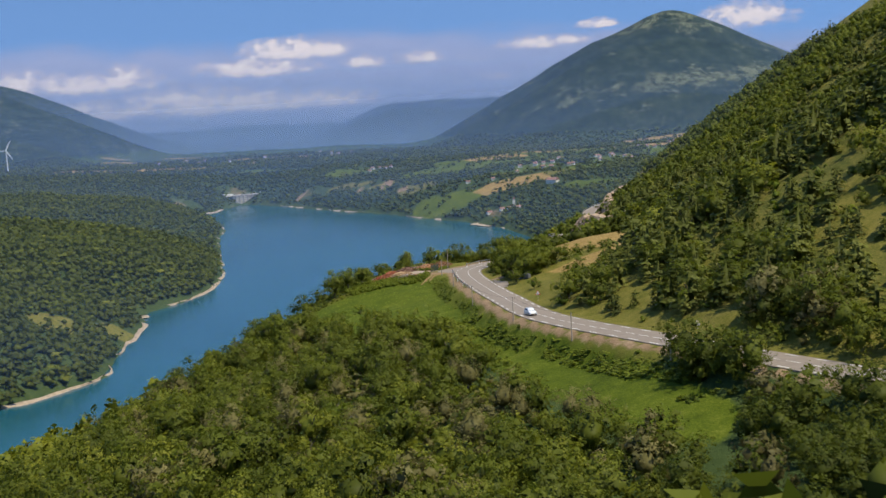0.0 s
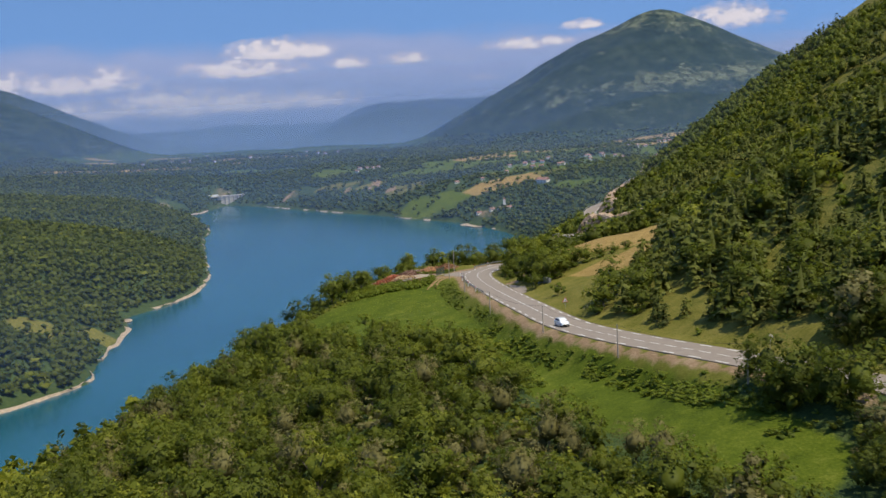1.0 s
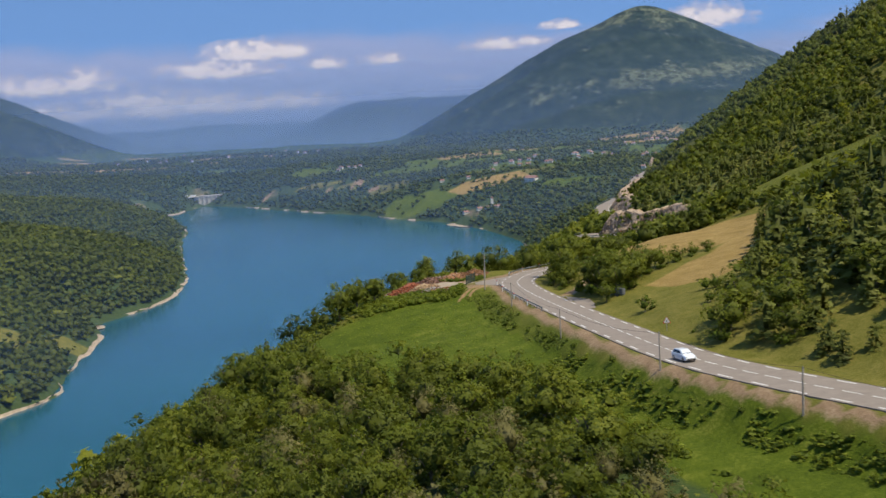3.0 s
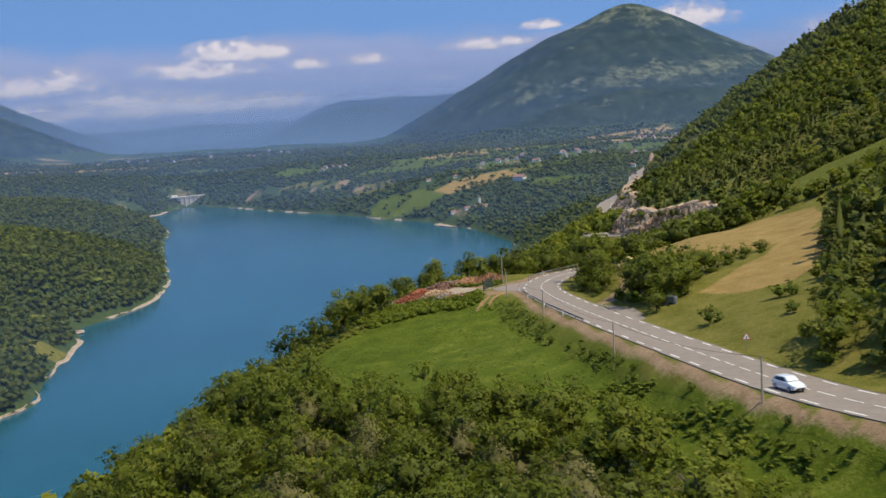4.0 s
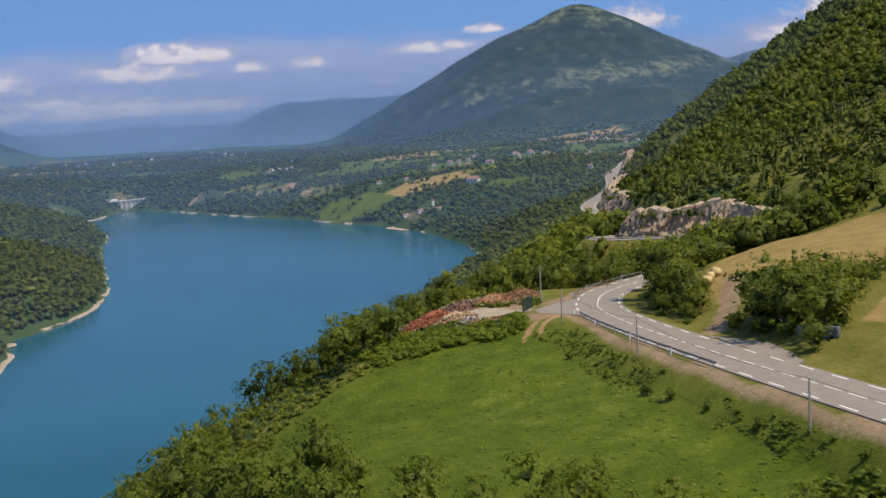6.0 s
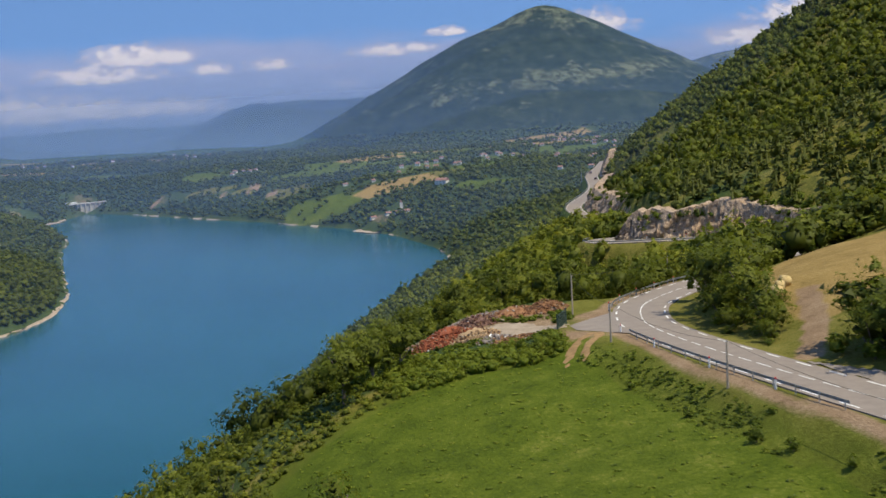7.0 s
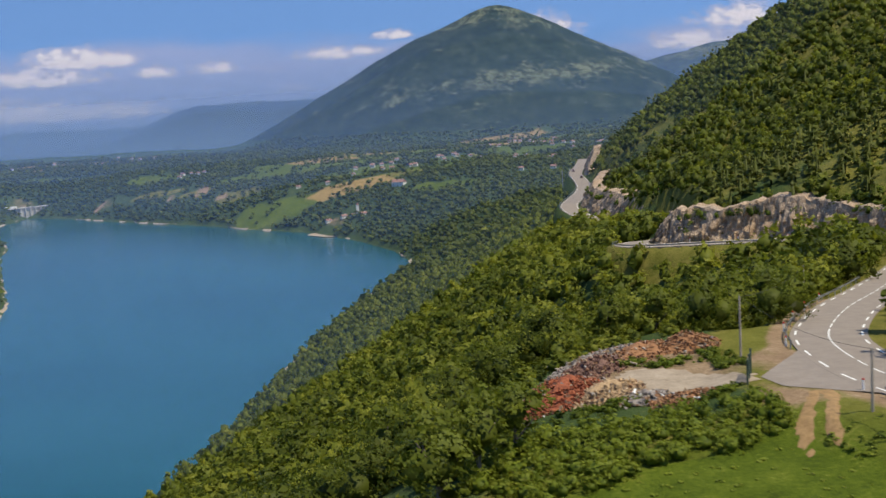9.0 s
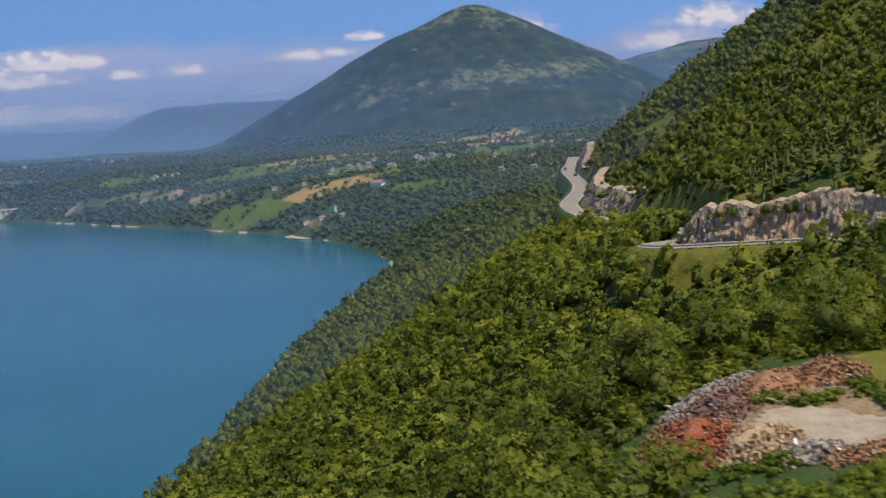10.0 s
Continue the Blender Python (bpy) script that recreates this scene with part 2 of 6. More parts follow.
RUBBER = mat_plain("tyre_rubber", (0.018, 0.018, 0.018), (0.035, 0.035, 0.035), 8.0, 0.85)
GREEN_METAL = mat_plain("dark_green_gate_paint", (0.02, 0.045, 0.035), (0.04, 0.07, 0.055), 4.0, 0.55, 0, 0.1, 0.005)
STRAW = mat_plain("straw_bale", (0.42, 0.30, 0.12), (0.62, 0.48, 0.24), 5.0, 0.95, 0, 0.8, 0.06)
CONCRETE = mat_plain("pale_concrete", (0.42, 0.39, 0.34), (0.60, 0.56, 0.50), 0.12, 0.85, 0, 0.4, 0.05)
WALL_RENDER = mat_plain("house_render", (0.68, 0.63, 0.55), (0.82, 0.79, 0.73), 0.3, 0.9, 0, 0.2, 0.02)
ROOF_TILE = mat_plain("terracotta_roof", (0.20, 0.10, 0.07), (0.34, 0.19, 0.14), 0.7, 0.9, 0, 0.5, 0.05)
RUST_SOIL = mat_plain("orange_brown_rubble", (0.14, 0.055, 0.022), (0.36, 0.185, 0.085), 0.9, 0.95, 0, 1.0, 0.15)
RED_SOIL = mat_plain("red_rubble", (0.13, 0.032, 0.014), (0.35, 0.10, 0.04), 1.1, 0.95, 0, 1.0, 0.15)
PURPLE_BRUSH = mat_plain("dry_brushwood_heap", (0.085, 0.045, 0.033), (0.24, 0.13, 0.095), 1.8, 0.95, 0, 1.0, 0.2)
GREY_RUBBLE = mat_plain("grey_rubble", (0.13, 0.105, 0.09), (0.36, 0.31, 0.27), 1.3, 0.95, 0, 1.0, 0.12)
YARD_GRAVEL = mat_plain("yard_gravel", (0.19, 0.14, 0.09), (0.40, 0.325, 0.24), 0.6, 0.95, 0, 0.6, 0.06)
# concrete made dark and bluish to paint in the shade under the trees
SHADED_CONCRETE = mat_plain("tree_shaded_concrete", (0.07, 0.075, 0.085), (0.17, 0.18, 0.2), 1.2, 0.9, 0, 0.6, 0.05)
PLANK = mat_plain("waste_timber", (0.34, 0.23, 0.14), (0.62, 0.50, 0.37), 3.0, 0.9, 0, 0.4, 0.02)
ROCK = mat_rock()

# ---------------------------------------------------------------- land form
LAKE = np.array([(-344, 843), (-324, 860), (-289, 933), (-302, 1000), (-316, 1153), (-338, 1229), (-303, 1319), (-293, 1420), (-310, 1549), (-353, 1744), (-401, 1991),
                 (-413, 2105), (-455, 2258), (-559, 2478), (-513, 2490), (-501, 2591), (-481, 2695), (-403, 2617), (-326, 2513), (-227, 2376), (-115, 2239), (-36, 2108),
                 (34, 2020), (92, 1880), (129, 1715), (135, 1600), (118, 1500), (78, 1423)], float)
LAKE = np.vstack([LAKE, [(-18, 1133), (-62, 960), (-120, 760), (-155, 640), (-190, 500), (-235, 365), (-290, 200), (-330, -100), (-380, -600), (-620, -600), (-560, 200), (-450, 600)]])
ROAD_XY = [(150, -60), (94, 70), (68, 125), (48, 168), (35.6, 196), (23.8, 222.7), (17.3, 243.6), (12.5, 276.8), (9.5, 300.4), (6.8, 324.8), (5.2, 345.5), (5.1, 360.9), (6.7, 371.4), (10.9, 384.7),
           (17.4, 396.2), (27, 409.6), (40, 425), (60, 450), (80, 478), (91, 506), (88, 531), (78, 547), (66, 559), (57, 567.5), (54, 576.5), (58.5, 583), (68, 589.5), (80, 602), (87, 640), (90, 672), (90, 710), (92, 755), (99, 792), (121, 845), (133, 880), (143, 920), (152, 960), (163, 995), (176, 1030), (200, 1100)]


def smooth_line(points, step):
    """Catmull-Rom through the points, resampled at even steps."""
    p = np.array(points, float)
    q = np.vstack([2 * p[0] - p[1], p, 2 * p[-1] - p[-2]])
    out = []
    for i in range(1, len(q) - 2):
        for u in np.linspace(0, 1, 24, endpoint=False):
            a, b, c, d = q[i - 1:i + 3]
            out.append(0.5 * (2 * b + (c - a) * u + (2 * a - 5 * b + 4 * c - d) * u ** 2 + (3 * b - a - 3 * c + d) * u ** 3))
    out = np.array(out + [p[-1]])
    s = np.concatenate([[0], np.cumsum(np.linalg.norm(np.diff(out, axis=0), axis=1))])
    t = np.arange(0, s[-1], step)
    return np.stack([np.interp(t, s, out[:, k]) for k in range(out.shape[1])], 1), t


ROAD, ROAD_S = smooth_line(ROAD_XY, 1.0)
S_BEND = ROAD_S[np.argmin(np.abs(ROAD[:, 1] - 377))]


def road_z(s):
    z = 155.2 - 0.063 * (np.asarray(s, float) - S_BEND)
    far = 130.5 + 0.012 * np.maximum(np.asarray(s, float) - S_BEND - 395, 0)
    k = 1.5
    return np.log(np.exp((z - 140) / k) + np.exp((far - 140) / k)) * k + 140


def poly_dist(x, y, poly):
    """Distance to a closed outline, negative inside."""
    x, y = np.asarray(x, float), np.asarray(y, float)
    best = np.full(x.shape, 1e18)
    inside = np.zeros(x.shape, bool)
    n = len(poly)
    for i in range(n):
        (ax, ay), (bx, by) = poly[i], poly[(i + 1) % n]
        dx, dy = bx - ax, by - ay
        t = np.clip(((x - ax) * dx + (y - ay) * dy) / (dx * dx + dy * dy), 0, 1)
        best = np.minimum(best, (x - ax - t * dx) ** 2 + (y - ay - t * dy) ** 2)
        if ay != by:
            hit = ((ay > y) != (by > y)) & (x < (bx - ax) * (y - ay) / (by - ay) + ax)
            inside ^= hit
    d = np.sqrt(best)
    return np.where(inside, -d, d)


def line_dist(x, y, line):
    """Distance to an open line and the nearest index on it."""
    shape = np.shape(x)
    x, y = np.ravel(x).astype(float), np.ravel(y).astype(float)
    best, idx = np.full(x.size, 1e18), np.zeros(x.size, int)
    for k in range(0, x.size, 20000):
        d = (x[k:k + 20000, None] - line[None, :, 0]) ** 2 + (y[k:k + 20000, None] - line[None, :, 1]) ** 2
        idx[k:k + 20000] = d.argmin(1)
        best[k:k + 20000] = d.min(1)
    return np.sqrt(best).reshape(shape), idx.reshape(shape)


def sstep(a, b, v):
    t = np.clip((v - a) / (b - a), 0, 1)
    return t * t * (3 - 2 * t)


def lattice(x, y, seed):
    """Smooth value noise, about -1 to 1."""
    xi, yi = np.floor(x), np.floor(y)
    u, v = x - xi, y - yi
    u, v = u * u * (3 - 2 * u), v * v * (3 - 2 * v)

    def hsh(a, b):
        s = np.sin(a * 127.1 + b * 311.7 + seed * 74.7) * 43758.5453
        return (s - np.floor(s)) * 2 - 1
    return (hsh(xi, yi) * (1 - u) + hsh(xi + 1, yi) * u) * (1 - v) + (hsh(xi, yi + 1) * (1 - u) + hsh(xi + 1, yi + 1) * u) * v


def rumple(x, y, size, seed, octaves=4):
    x, y = np.asarray(x, float), np.asarray(y, float)
    out, amp = np.zeros(np.shape(x)), 1.0
    for k in range(octaves):
        out += lattice(x / size * 2 ** k + 13.7 * k, y / size * 2 ** k - 7.1 * k, seed + k) * amp
        amp *= 0.5
    return out


SECTIONS = []


def section(y, *knots):
    SECTIONS.append((y, [k[0] for k in knots], [k[1] for k in knots]))


section(-600, (-380, 0), (-180, 110), (-120, 140), (60, 160), (200, 200), (420, 330))
section(-100, (-330, 0), (-150, 115), (-110, 145), (-20, 166), (60, 172), (170, 186), (280, 265), (440, 340))
section(60, (-305, 0), (-140, 112), (-100, 142), (-30, 160), (40, 166), (85, 171), (112, 177), (230, 250), (400, 335))
section(150, (-295, 0), (-125, 118), (-90, 146), (-40, 158), (15, 161), (42, 165), (70, 171), (150, 222), (330, 330))
section(200, (-290, 0), (-120, 118), (-84, 145), (-45, 155), (-10, 160), (10, 159), (22, 161), (48, 170), (80, 184), (140, 218), (320, 330))
section(250, (-275, 0), (-112, 111), (-68, 144), (-42, 151), (-12, 156), (2, 157.5), (9, 159.5), (28, 165.5), (50, 175), (130, 226), (300, 330))
section(318, (-250, 0), (-105, 107), (-68, 136), (-54, 145.5), (-42, 149.3), (-30, 151.5), (-6, 155.6), (0, 157), (19, 160.4), (28, 161.4), (40, 163.2), (50, 165.2), (62, 170), (85, 183), (140, 222), (290, 330))
section(345, (-243, 0), (-107, 103), (-64, 135), (-50, 146), (-38, 150.3), (-24, 152.8), (-6, 155.2), (4, 156), (13, 157.2), (19, 159.3), (26, 161.5), (40, 163), (52, 164.6), (70, 169), (95, 181), (148, 218), (290, 325))
section(365, (-235, 0), (-110, 99), (-62, 134), (-46, 146), (-34, 151.5), (-20, 153.6), (-8, 155), (6, 155.4), (14, 157), (22, 160.4), (30, 161.8), (45, 163.8), (60, 165.4), (75, 169.5), (100, 179), (155, 216), (290, 320))
section(390, (-222, 0), (-110, 94), (-60, 125), (-40, 141), (-30, 148), (-24, 152.2), (-14, 153.8), (-3, 154.6), (8, 154.6), (20, 155), (28, 157), (35, 159.4), (45, 162.6), (54, 163.4), (65, 164.4), (78, 169), (98, 177.5), (165, 212), (300, 320))
section(404, (-214, 0), (-110, 91), (-60, 119), (-34, 139), (-22, 147), (-12, 151.5), (-3, 152.8), (8, 151.5), (24, 153), (34, 155), (46, 158.5), (57, 161.2), (67, 164.4), (80, 169), (98, 176.5), (170, 212), (300, 320))
section(440, (-205, 0), (-110, 82), (-60, 103), (-20, 128), (10, 142), (30, 147), (46, 150), (58, 151.5), (66, 158), (78, 165), (100, 173.8), (125, 184), (190, 214), (310, 310))
section(478, (-195, 0), (-103, 74), (-54, 95), (-5, 120), (35, 138), (66, 145.5), (87, 148), (96, 157), (115, 166), (140, 180), (200, 214), (320, 310))
section(508, (-188, 0), (-100, 67), (-50, 89), (0, 114), (40, 131), (70, 140.5), (92, 144.5), (100, 146), (108, 156), (125, 163), (155, 180), (210, 214), (330, 310))
section(555, (-175, 0), (-100, 54), (-50, 78), (0, 105), (35, 124), (60, 136), (75, 140), (82, 142), (92, 152), (108, 158), (130, 167), (165, 186), (225, 224), (350, 310))
section(580, (-168, 0), (-97, 51), (-48, 77), (0, 102), (30, 121), (46, 134), (57, 137.5), (65, 141), (76, 150), (100, 158), (130, 168), (170, 188), (228, 226), (355, 312))
section(602, (-163, 0), (-94, 48), (-45, 75), (0, 99), (36, 121), (56, 134), (70, 137.5), (80, 148), (105, 156), (140, 172), (180, 194), (232, 229), (360, 316))
section(640, (-155, 0), (-90, 44), (-41, 74), (0, 94), (40, 121), (82, 137), (94, 148), (125, 158), (160, 178), (235, 232), (370, 325))
section(760, (-120, 0), (-60, 40), (0, 75), (50, 104), (80, 122), (104, 133), (116, 144), (148, 158), (197, 189), (260, 236), (390, 330))
section(880, (-85, 0), (-40, 30), (20, 60), (80, 95), (115, 119), (142, 134), (150, 150), (190, 176), (230, 204), (280, 239), (400, 322))
section(960, (-62, 0), (-20, 26), (40, 54), (100, 91), (140, 119), (166, 135), (176, 152), (196, 166), (230, 190), (280, 222), (400, 305))
section(1050, (-38, 0), (0, 18), (60, 42), (120, 76), (165, 105), (195, 126), (240, 130), (300, 140), (420, 165))
section(1170, (-8, 0), (40, 18), (100, 38), (200, 60), (300, 75), (420, 85), (600, 95))


def peak(x, y, px, py, top, west, east, near, far, soft):
    dx, dy = x - px, y - py
    r = np.sqrt((dx * np.where(dx < 0, west, east)) ** 2 + (dy * np.where(dy < 0, near, far)) ** 2)
    return top - (np.sqrt(r * r + soft * soft) - soft)


def far_land(x, y):
    d = poly_dist(x, y, LAKE)
    dd = np.maximum(d, 0)
    z = 56 * (1 - np.exp(-dd / 95)) + 30 * (1 - np.exp(-dd / 420)) + 0.002 * np.clip(dd, 0, 2500)
    z = z + sstep(20, 250, dd) * (rumple(x, y, 420, 3) * 6 + rumple(x, y, 120, 9, 3) * 3)
    m = peak(x, y, 712, 3640, 449, 0.50, 0.47, 0.60, 0.45, 26)
    m = m + 15 * np.exp(-((x - 385) / 190) ** 2 - ((y - 3640) / 320) ** 2)
    m = np.maximum(m, peak(x, y, -1560, 3950, 352, 0.40, 0.46, 0.36, 0.3, 40))
    m = np.maximum(m, peak(x, y, -150, 4480, 218, 0.42, 0.03, 0.3, 0.3, 40))
    m = np.maximum(m, peak(x, y, 1750, 4300, 345, 0.30, 0.2, 0.35, 0.3, 60))
    m = np.maximum(m, peak(x, y, -700, 4700, 160, 0.05, 0.08, 0.3, 0.3, 30))
    turn, out = np.arctan2(y - 3640, x - 712), np.hypot(x - 712, y - 3640)
    gully = np.abs(rumple(turn * 9, out / 900, 1.0, 37, 3)) - 0.35
    m = m + (rumple(x, y, 260, 21, 5) * 7 - gully * 13 * sstep(40, 260, out)) * sstep(90, 240, m)
    k = 14.0
    top = np.maximum(z, m)
    z = top + k * np.log1p(np.exp(-np.abs(z - m) / k))
    return np.where(d < 0, np.maximum(-12, d * 0.3) - 0.4, z * sstep(-1, 8, d) + 0.3)


def near_land(x, y):
    ys = np.array([s[0] for s in SECTIONS], float)
    rows = [lambda v, s=s: np.interp(v, [-700] + s[1] + [900], [-12] + s[2] + [s[2][-1] + 0.45 * (900 - s[1][-1])]) for s in SECTIONS]
    out = np.zeros(np.shape(x))
    i = np.clip(np.searchsorted(ys, y) - 1, 0, len(ys) - 2)
    for k in range(len(ys) - 1):
        m = i == k
        if m.any():
            u = np.clip((y[m] - ys[k]) / (ys[k + 1] - ys[k]), 0, 1)
            out[m] = rows[k](x[m]) * (1 - u) + rows[k + 1](x[m]) * u
    return out


def blur(z, n):
    for _ in range(n):
        p = np.pad(z, 1, mode="edge")
        z = (p[:-2, 1:-1] + p[2:, 1:-1] + p[1:-1, :-2] + p[1:-1, 2:] + 4 * p[1:-1, 1:-1]) / 8
    return z


def grow(start, stop, first, rate, cap):
    out, v, st = [], start, first
    sign = 1 if stop > start else -1
    while (stop - v) * sign > 0:
        st = min(st * rate, cap)
        v += sign * st
        out.append(v)
    return out


GX = np.array(sorted(grow(-130, -2700, 3, 1.06, 42)) + list(np.arange(-130, -60, 4.0)) + list(np.arange(-60, 96, 2.0)) + list(np.arange(96, 261, 4.0)) + grow(260, 2900, 3, 1.06, 42))
GY = np.array(sorted(grow(60, -700, 3, 1.15, 60)) + list(np.arange(60, 180, 4.0)) + list(np.arange(180, 430, 2.0)) + list(np.arange(430, 641, 3.0)) + grow(640, 4960, 3.0, 1.025, 32))
MX, MY = np.meshgrid(GX, GY)
Z = far_land(MX, MY)
near = MY < 1170
zn = np.zeros_like(Z)
zn[near] = near_land(MX[near], MY[near])
zn = zn + rumple(MX, MY, 46, 5, 4) * 1.1 * sstep(8, 30, zn)
lake_d = poly_dist(MX, MY, LAKE)
wn = (1 - sstep(1000, 1165, MY)) * sstep(-460, -400, MX)
wn = np.where((MX < -250) & (lake_d > 0) & (MY > 600), 0, wn)
Z = Z * (1 - wn) + zn * wn
Z = np.where(lake_d < -0.5, np.minimum(Z, -0.6), Z)
Z = np.where((lake_d > 0) & (Z < 0.4), 0.4, Z)
fine_x, fine_y = (GX > -135) & (GX < 265), (GY > 55) & (GY < 660)
sub = np.ix_(fine_y, fine_x)
Z[sub] = blur(Z[sub], 5)
# the road's bench
rm = (MX > -40) & (MX < 260) & (MY > -80) & (MY < 1110)
rd, ri = np.full(MX.shape, 999.0), np.zeros(MX.shape, int)
rd[rm], ri[rm] = line_dist(MX[rm], MY[rm], ROAD)
rz = road_z(ROAD_S[ri])
mouth = 6.0 * np.exp(-((MY - 364) / 17) ** 2) * (MX < np.interp(MY, ROAD[:, 1], ROAD[:, 0]))
bench = 1 - sstep(5.2 + mouth, 10.5 + mouth * 1.3, rd)
Z = Z * (1 - bench) + (rz - 0.13) * bench


def height(x, y):
    """The ground's height, from the grid."""
    x, y = np.asarray(x, float), np.asarray(y, float)
    i = np.clip(np.searchsorted(GX, x) - 1, 0, len(GX) - 2)
    j = np.clip(np.searchsorted(GY, y) - 1, 0, len(GY) - 2)
    u = np.clip((x - GX[i]) / (GX[i + 1] - GX[i]), 0, 1)
    v = np.clip((y - GY[j]) / (GY[j + 1] - GY[j]), 0, 1)
    return (Z[j, i] * (1 - u) + Z[j, i + 1] * u) * (1 - v) + (Z[j + 1, i] * (1 - u) + Z[j + 1, i + 1] * u) * v


# outlines of the open ground
MEADOW = [(-46, 322), (-44, 336), (-36, 346), (-28, 352), (-9, 355), (-6, 342), (-5, 320), (-1, 295), (4, 272), (-8, 266), (-24, 272), (-38, 288), (-46, 304)]
STRIP = [(4, 272), (12, 240), (20, 215), (27, 196), (31, 184), (36, 170), (40, 156), (35, 147), (27, 150), (20, 168), (10, 194), (4, 222), (-3, 250), (-8, 266)]
HAYFIELD = [(18.5, 342), (23, 341), (28, 346), (36, 343), (46, 342), (58, 350), (68, 366), (72, 384), (64, 396), (50, 400), (40, 395), (32, 386), (27, 376), (23, 362), (19.5, 351)]
UPPER_MEADOW = [(66, 412), (73, 396), (88, 386), (106, 392), (122, 408), (126, 428), (108, 442), (88, 438), (74, 428)]
LOW_HAY = [(26, 314), (29.5, 304), (37, 301), (45, 308), (52, 322), (58, 336), (61, 352), (50, 344), (43, 332), (38, 328), (32, 321)]
BANK = [(14, 326), (17, 300), (20, 270), (25, 250), (31, 252), (35, 270), (39, 290), (40, 300), (29, 302), (24, 314), (17, 328)]
OPEN_HILL = [(22, 300), (40, 294), (50, 306), (48, 322), (60, 342), (78, 366), (90, 390), (70, 402), (52, 404), (40, 400), (28, 384), (20, 352), (17, 334), (24, 320)]
TIP = [(-27, 377), (-20, 371.5), (-10, 369), (-4, 371), (-2, 380), (-1.5, 388), (-3, 395), (-9, 396), (-19, 387)]
ENTRANCE = [(-8, 357), (-1, 356), (2, 361), (-3, 364), (-4, 372), (-3, 380), (4, 384), (2, 374), (-1, 370), (-9, 366)]
SLOPE_CLEARING = [(36, 566), (46, 552), (62, 540), (76, 524), (82, 506), (74, 500), (64, 512), (52, 530), (40, 545), (33, 556)]
FIELD_TRACK = [(12.5, 329.5), (14.5, 333), (16.8, 337), (19.5, 342.5), (22, 349), (25, 357)]


def soft_mask(poly, edge=2.0):
    d = poly_dist(MX, MY, poly)
    return 1 - sstep(-edge, edge, d)


# far clearings and fields: centre, half sizes, turn in degrees, what grows there
FIELDS = [(-364, 1040, 22, 30, 20, "r"), (-328, 1082, 17, 28, 0, "r"), (10, 2160, 75, 26, -12, "g"), (60, 2500, 150, 60, 10, "g"), (190, 2620, 110, 50, 0, "g"), (312, 2200, 46, 20, 0, "r"),
          (520, 2790, 150, 34, 8, "h"), (290, 1915, 60, 9, -10, "g"), (-133, 2440, 36, 22, 0, "r"), (-1000, 2990, 330, 46, 4, "h"), (-700, 3250, 200, 30, 5, "g"), (-880, 3420, 160, 30, 0, "h"), (-450, 3300, 160, 24, 0, "h")]
FIELDS += [(640, 2560, 70, 34, 0, "g"), (420, 2420, 80, 30, 10, "r"), (-330, 2900, 110, 26, 0, "g"), (-210, 2520, 60, 20, -20, "r"), (700, 2860, 90, 30, 0, "g"), (-520, 3100, 90, 16, 0, "h"), (120, 2330, 60, 16, 6, "g")]


ROCKS = [(-309, 2575, 24, 44, 0, "k"), (-262, 2530, 20, 30, 0, "k"), (-129, 2440, 15, 40, 0, "k"), (-182, 2462, 13, 36, 0, "k"), (-92, 2350, 12, 30, 0, "k"), (-565, 2510, 34, 22, 0, "k"), (96, 1985, 40, 22, 20, "k"), (-505, 2735, 40, 26, 0, "k")]
FIELDS += ROCKS
FIELDS += [(254, 1943, 70, 20, -47, "g"), (337, 2352, 42, 80, 0, "g"), (60, 2620, 100, 120, 0, "g"), (150, 2640, 70, 110, 0, "g"), (271, 2519, 36, 50, 10, "r"), (0, 2150, 80, 56, -20, "g"), (470, 2450, 60, 90, 0, "g"), (420, 2680, 90, 110, 0, "g"), (230, 2780, 90, 90, 0, "r"), (560, 2700, 60, 90, 0, "r"), (150, 2290, 46, 40, 12, "r"), (-60, 2330, 40, 40, 0, "r"), (-230, 2720, 60, 60, 0, "g"), (-645, 3037, 60, 30, 0, "h"), (-1000, 3500, 46, 14, 0, "h"), (-800, 3560, 50, 16, 0, "h"), (-900, 3450, 60, 14, 0, "g"),
           (-475, 2915, 60, 25, 0, "g"), (-129, 2440, 26, 24, 0, "r"), (-442, 1792, 20, 12, 0, "r"), (560, 2960, 130, 40, 8, "h")]
frng = np.random.default_rng(44)
FIELDS += [(frng.uniform(100, 700), frng.uniform(2120, 2850), frng.uniform(36, 80), frng.uniform(24, 60), frng.uniform(-15, 15), "grgh"[k % 4]) for k in range(18)]


def field_mask(kind, x, y, edge=0.25):
    out = np.zeros(np.shape(x))
    for cx, cy, rx, ry, turn, k in FIELDS:
        if k in kind:
            c, sn = math.cos(radians(turn)), math.sin(radians(turn))
            u, v = (x - cx) * c + (y - cy) * sn, (y - cy) * c - (x - cx) * sn
            r = (np.abs(u / rx) ** 3 + np.abs(v / ry) ** 3) ** (1 / 3) + rumple(x, y, 45, 63, 3) * 0.26
            out = np.maximum(out, 1 - sstep(1 - edge, 1 + edge, r))
    return out


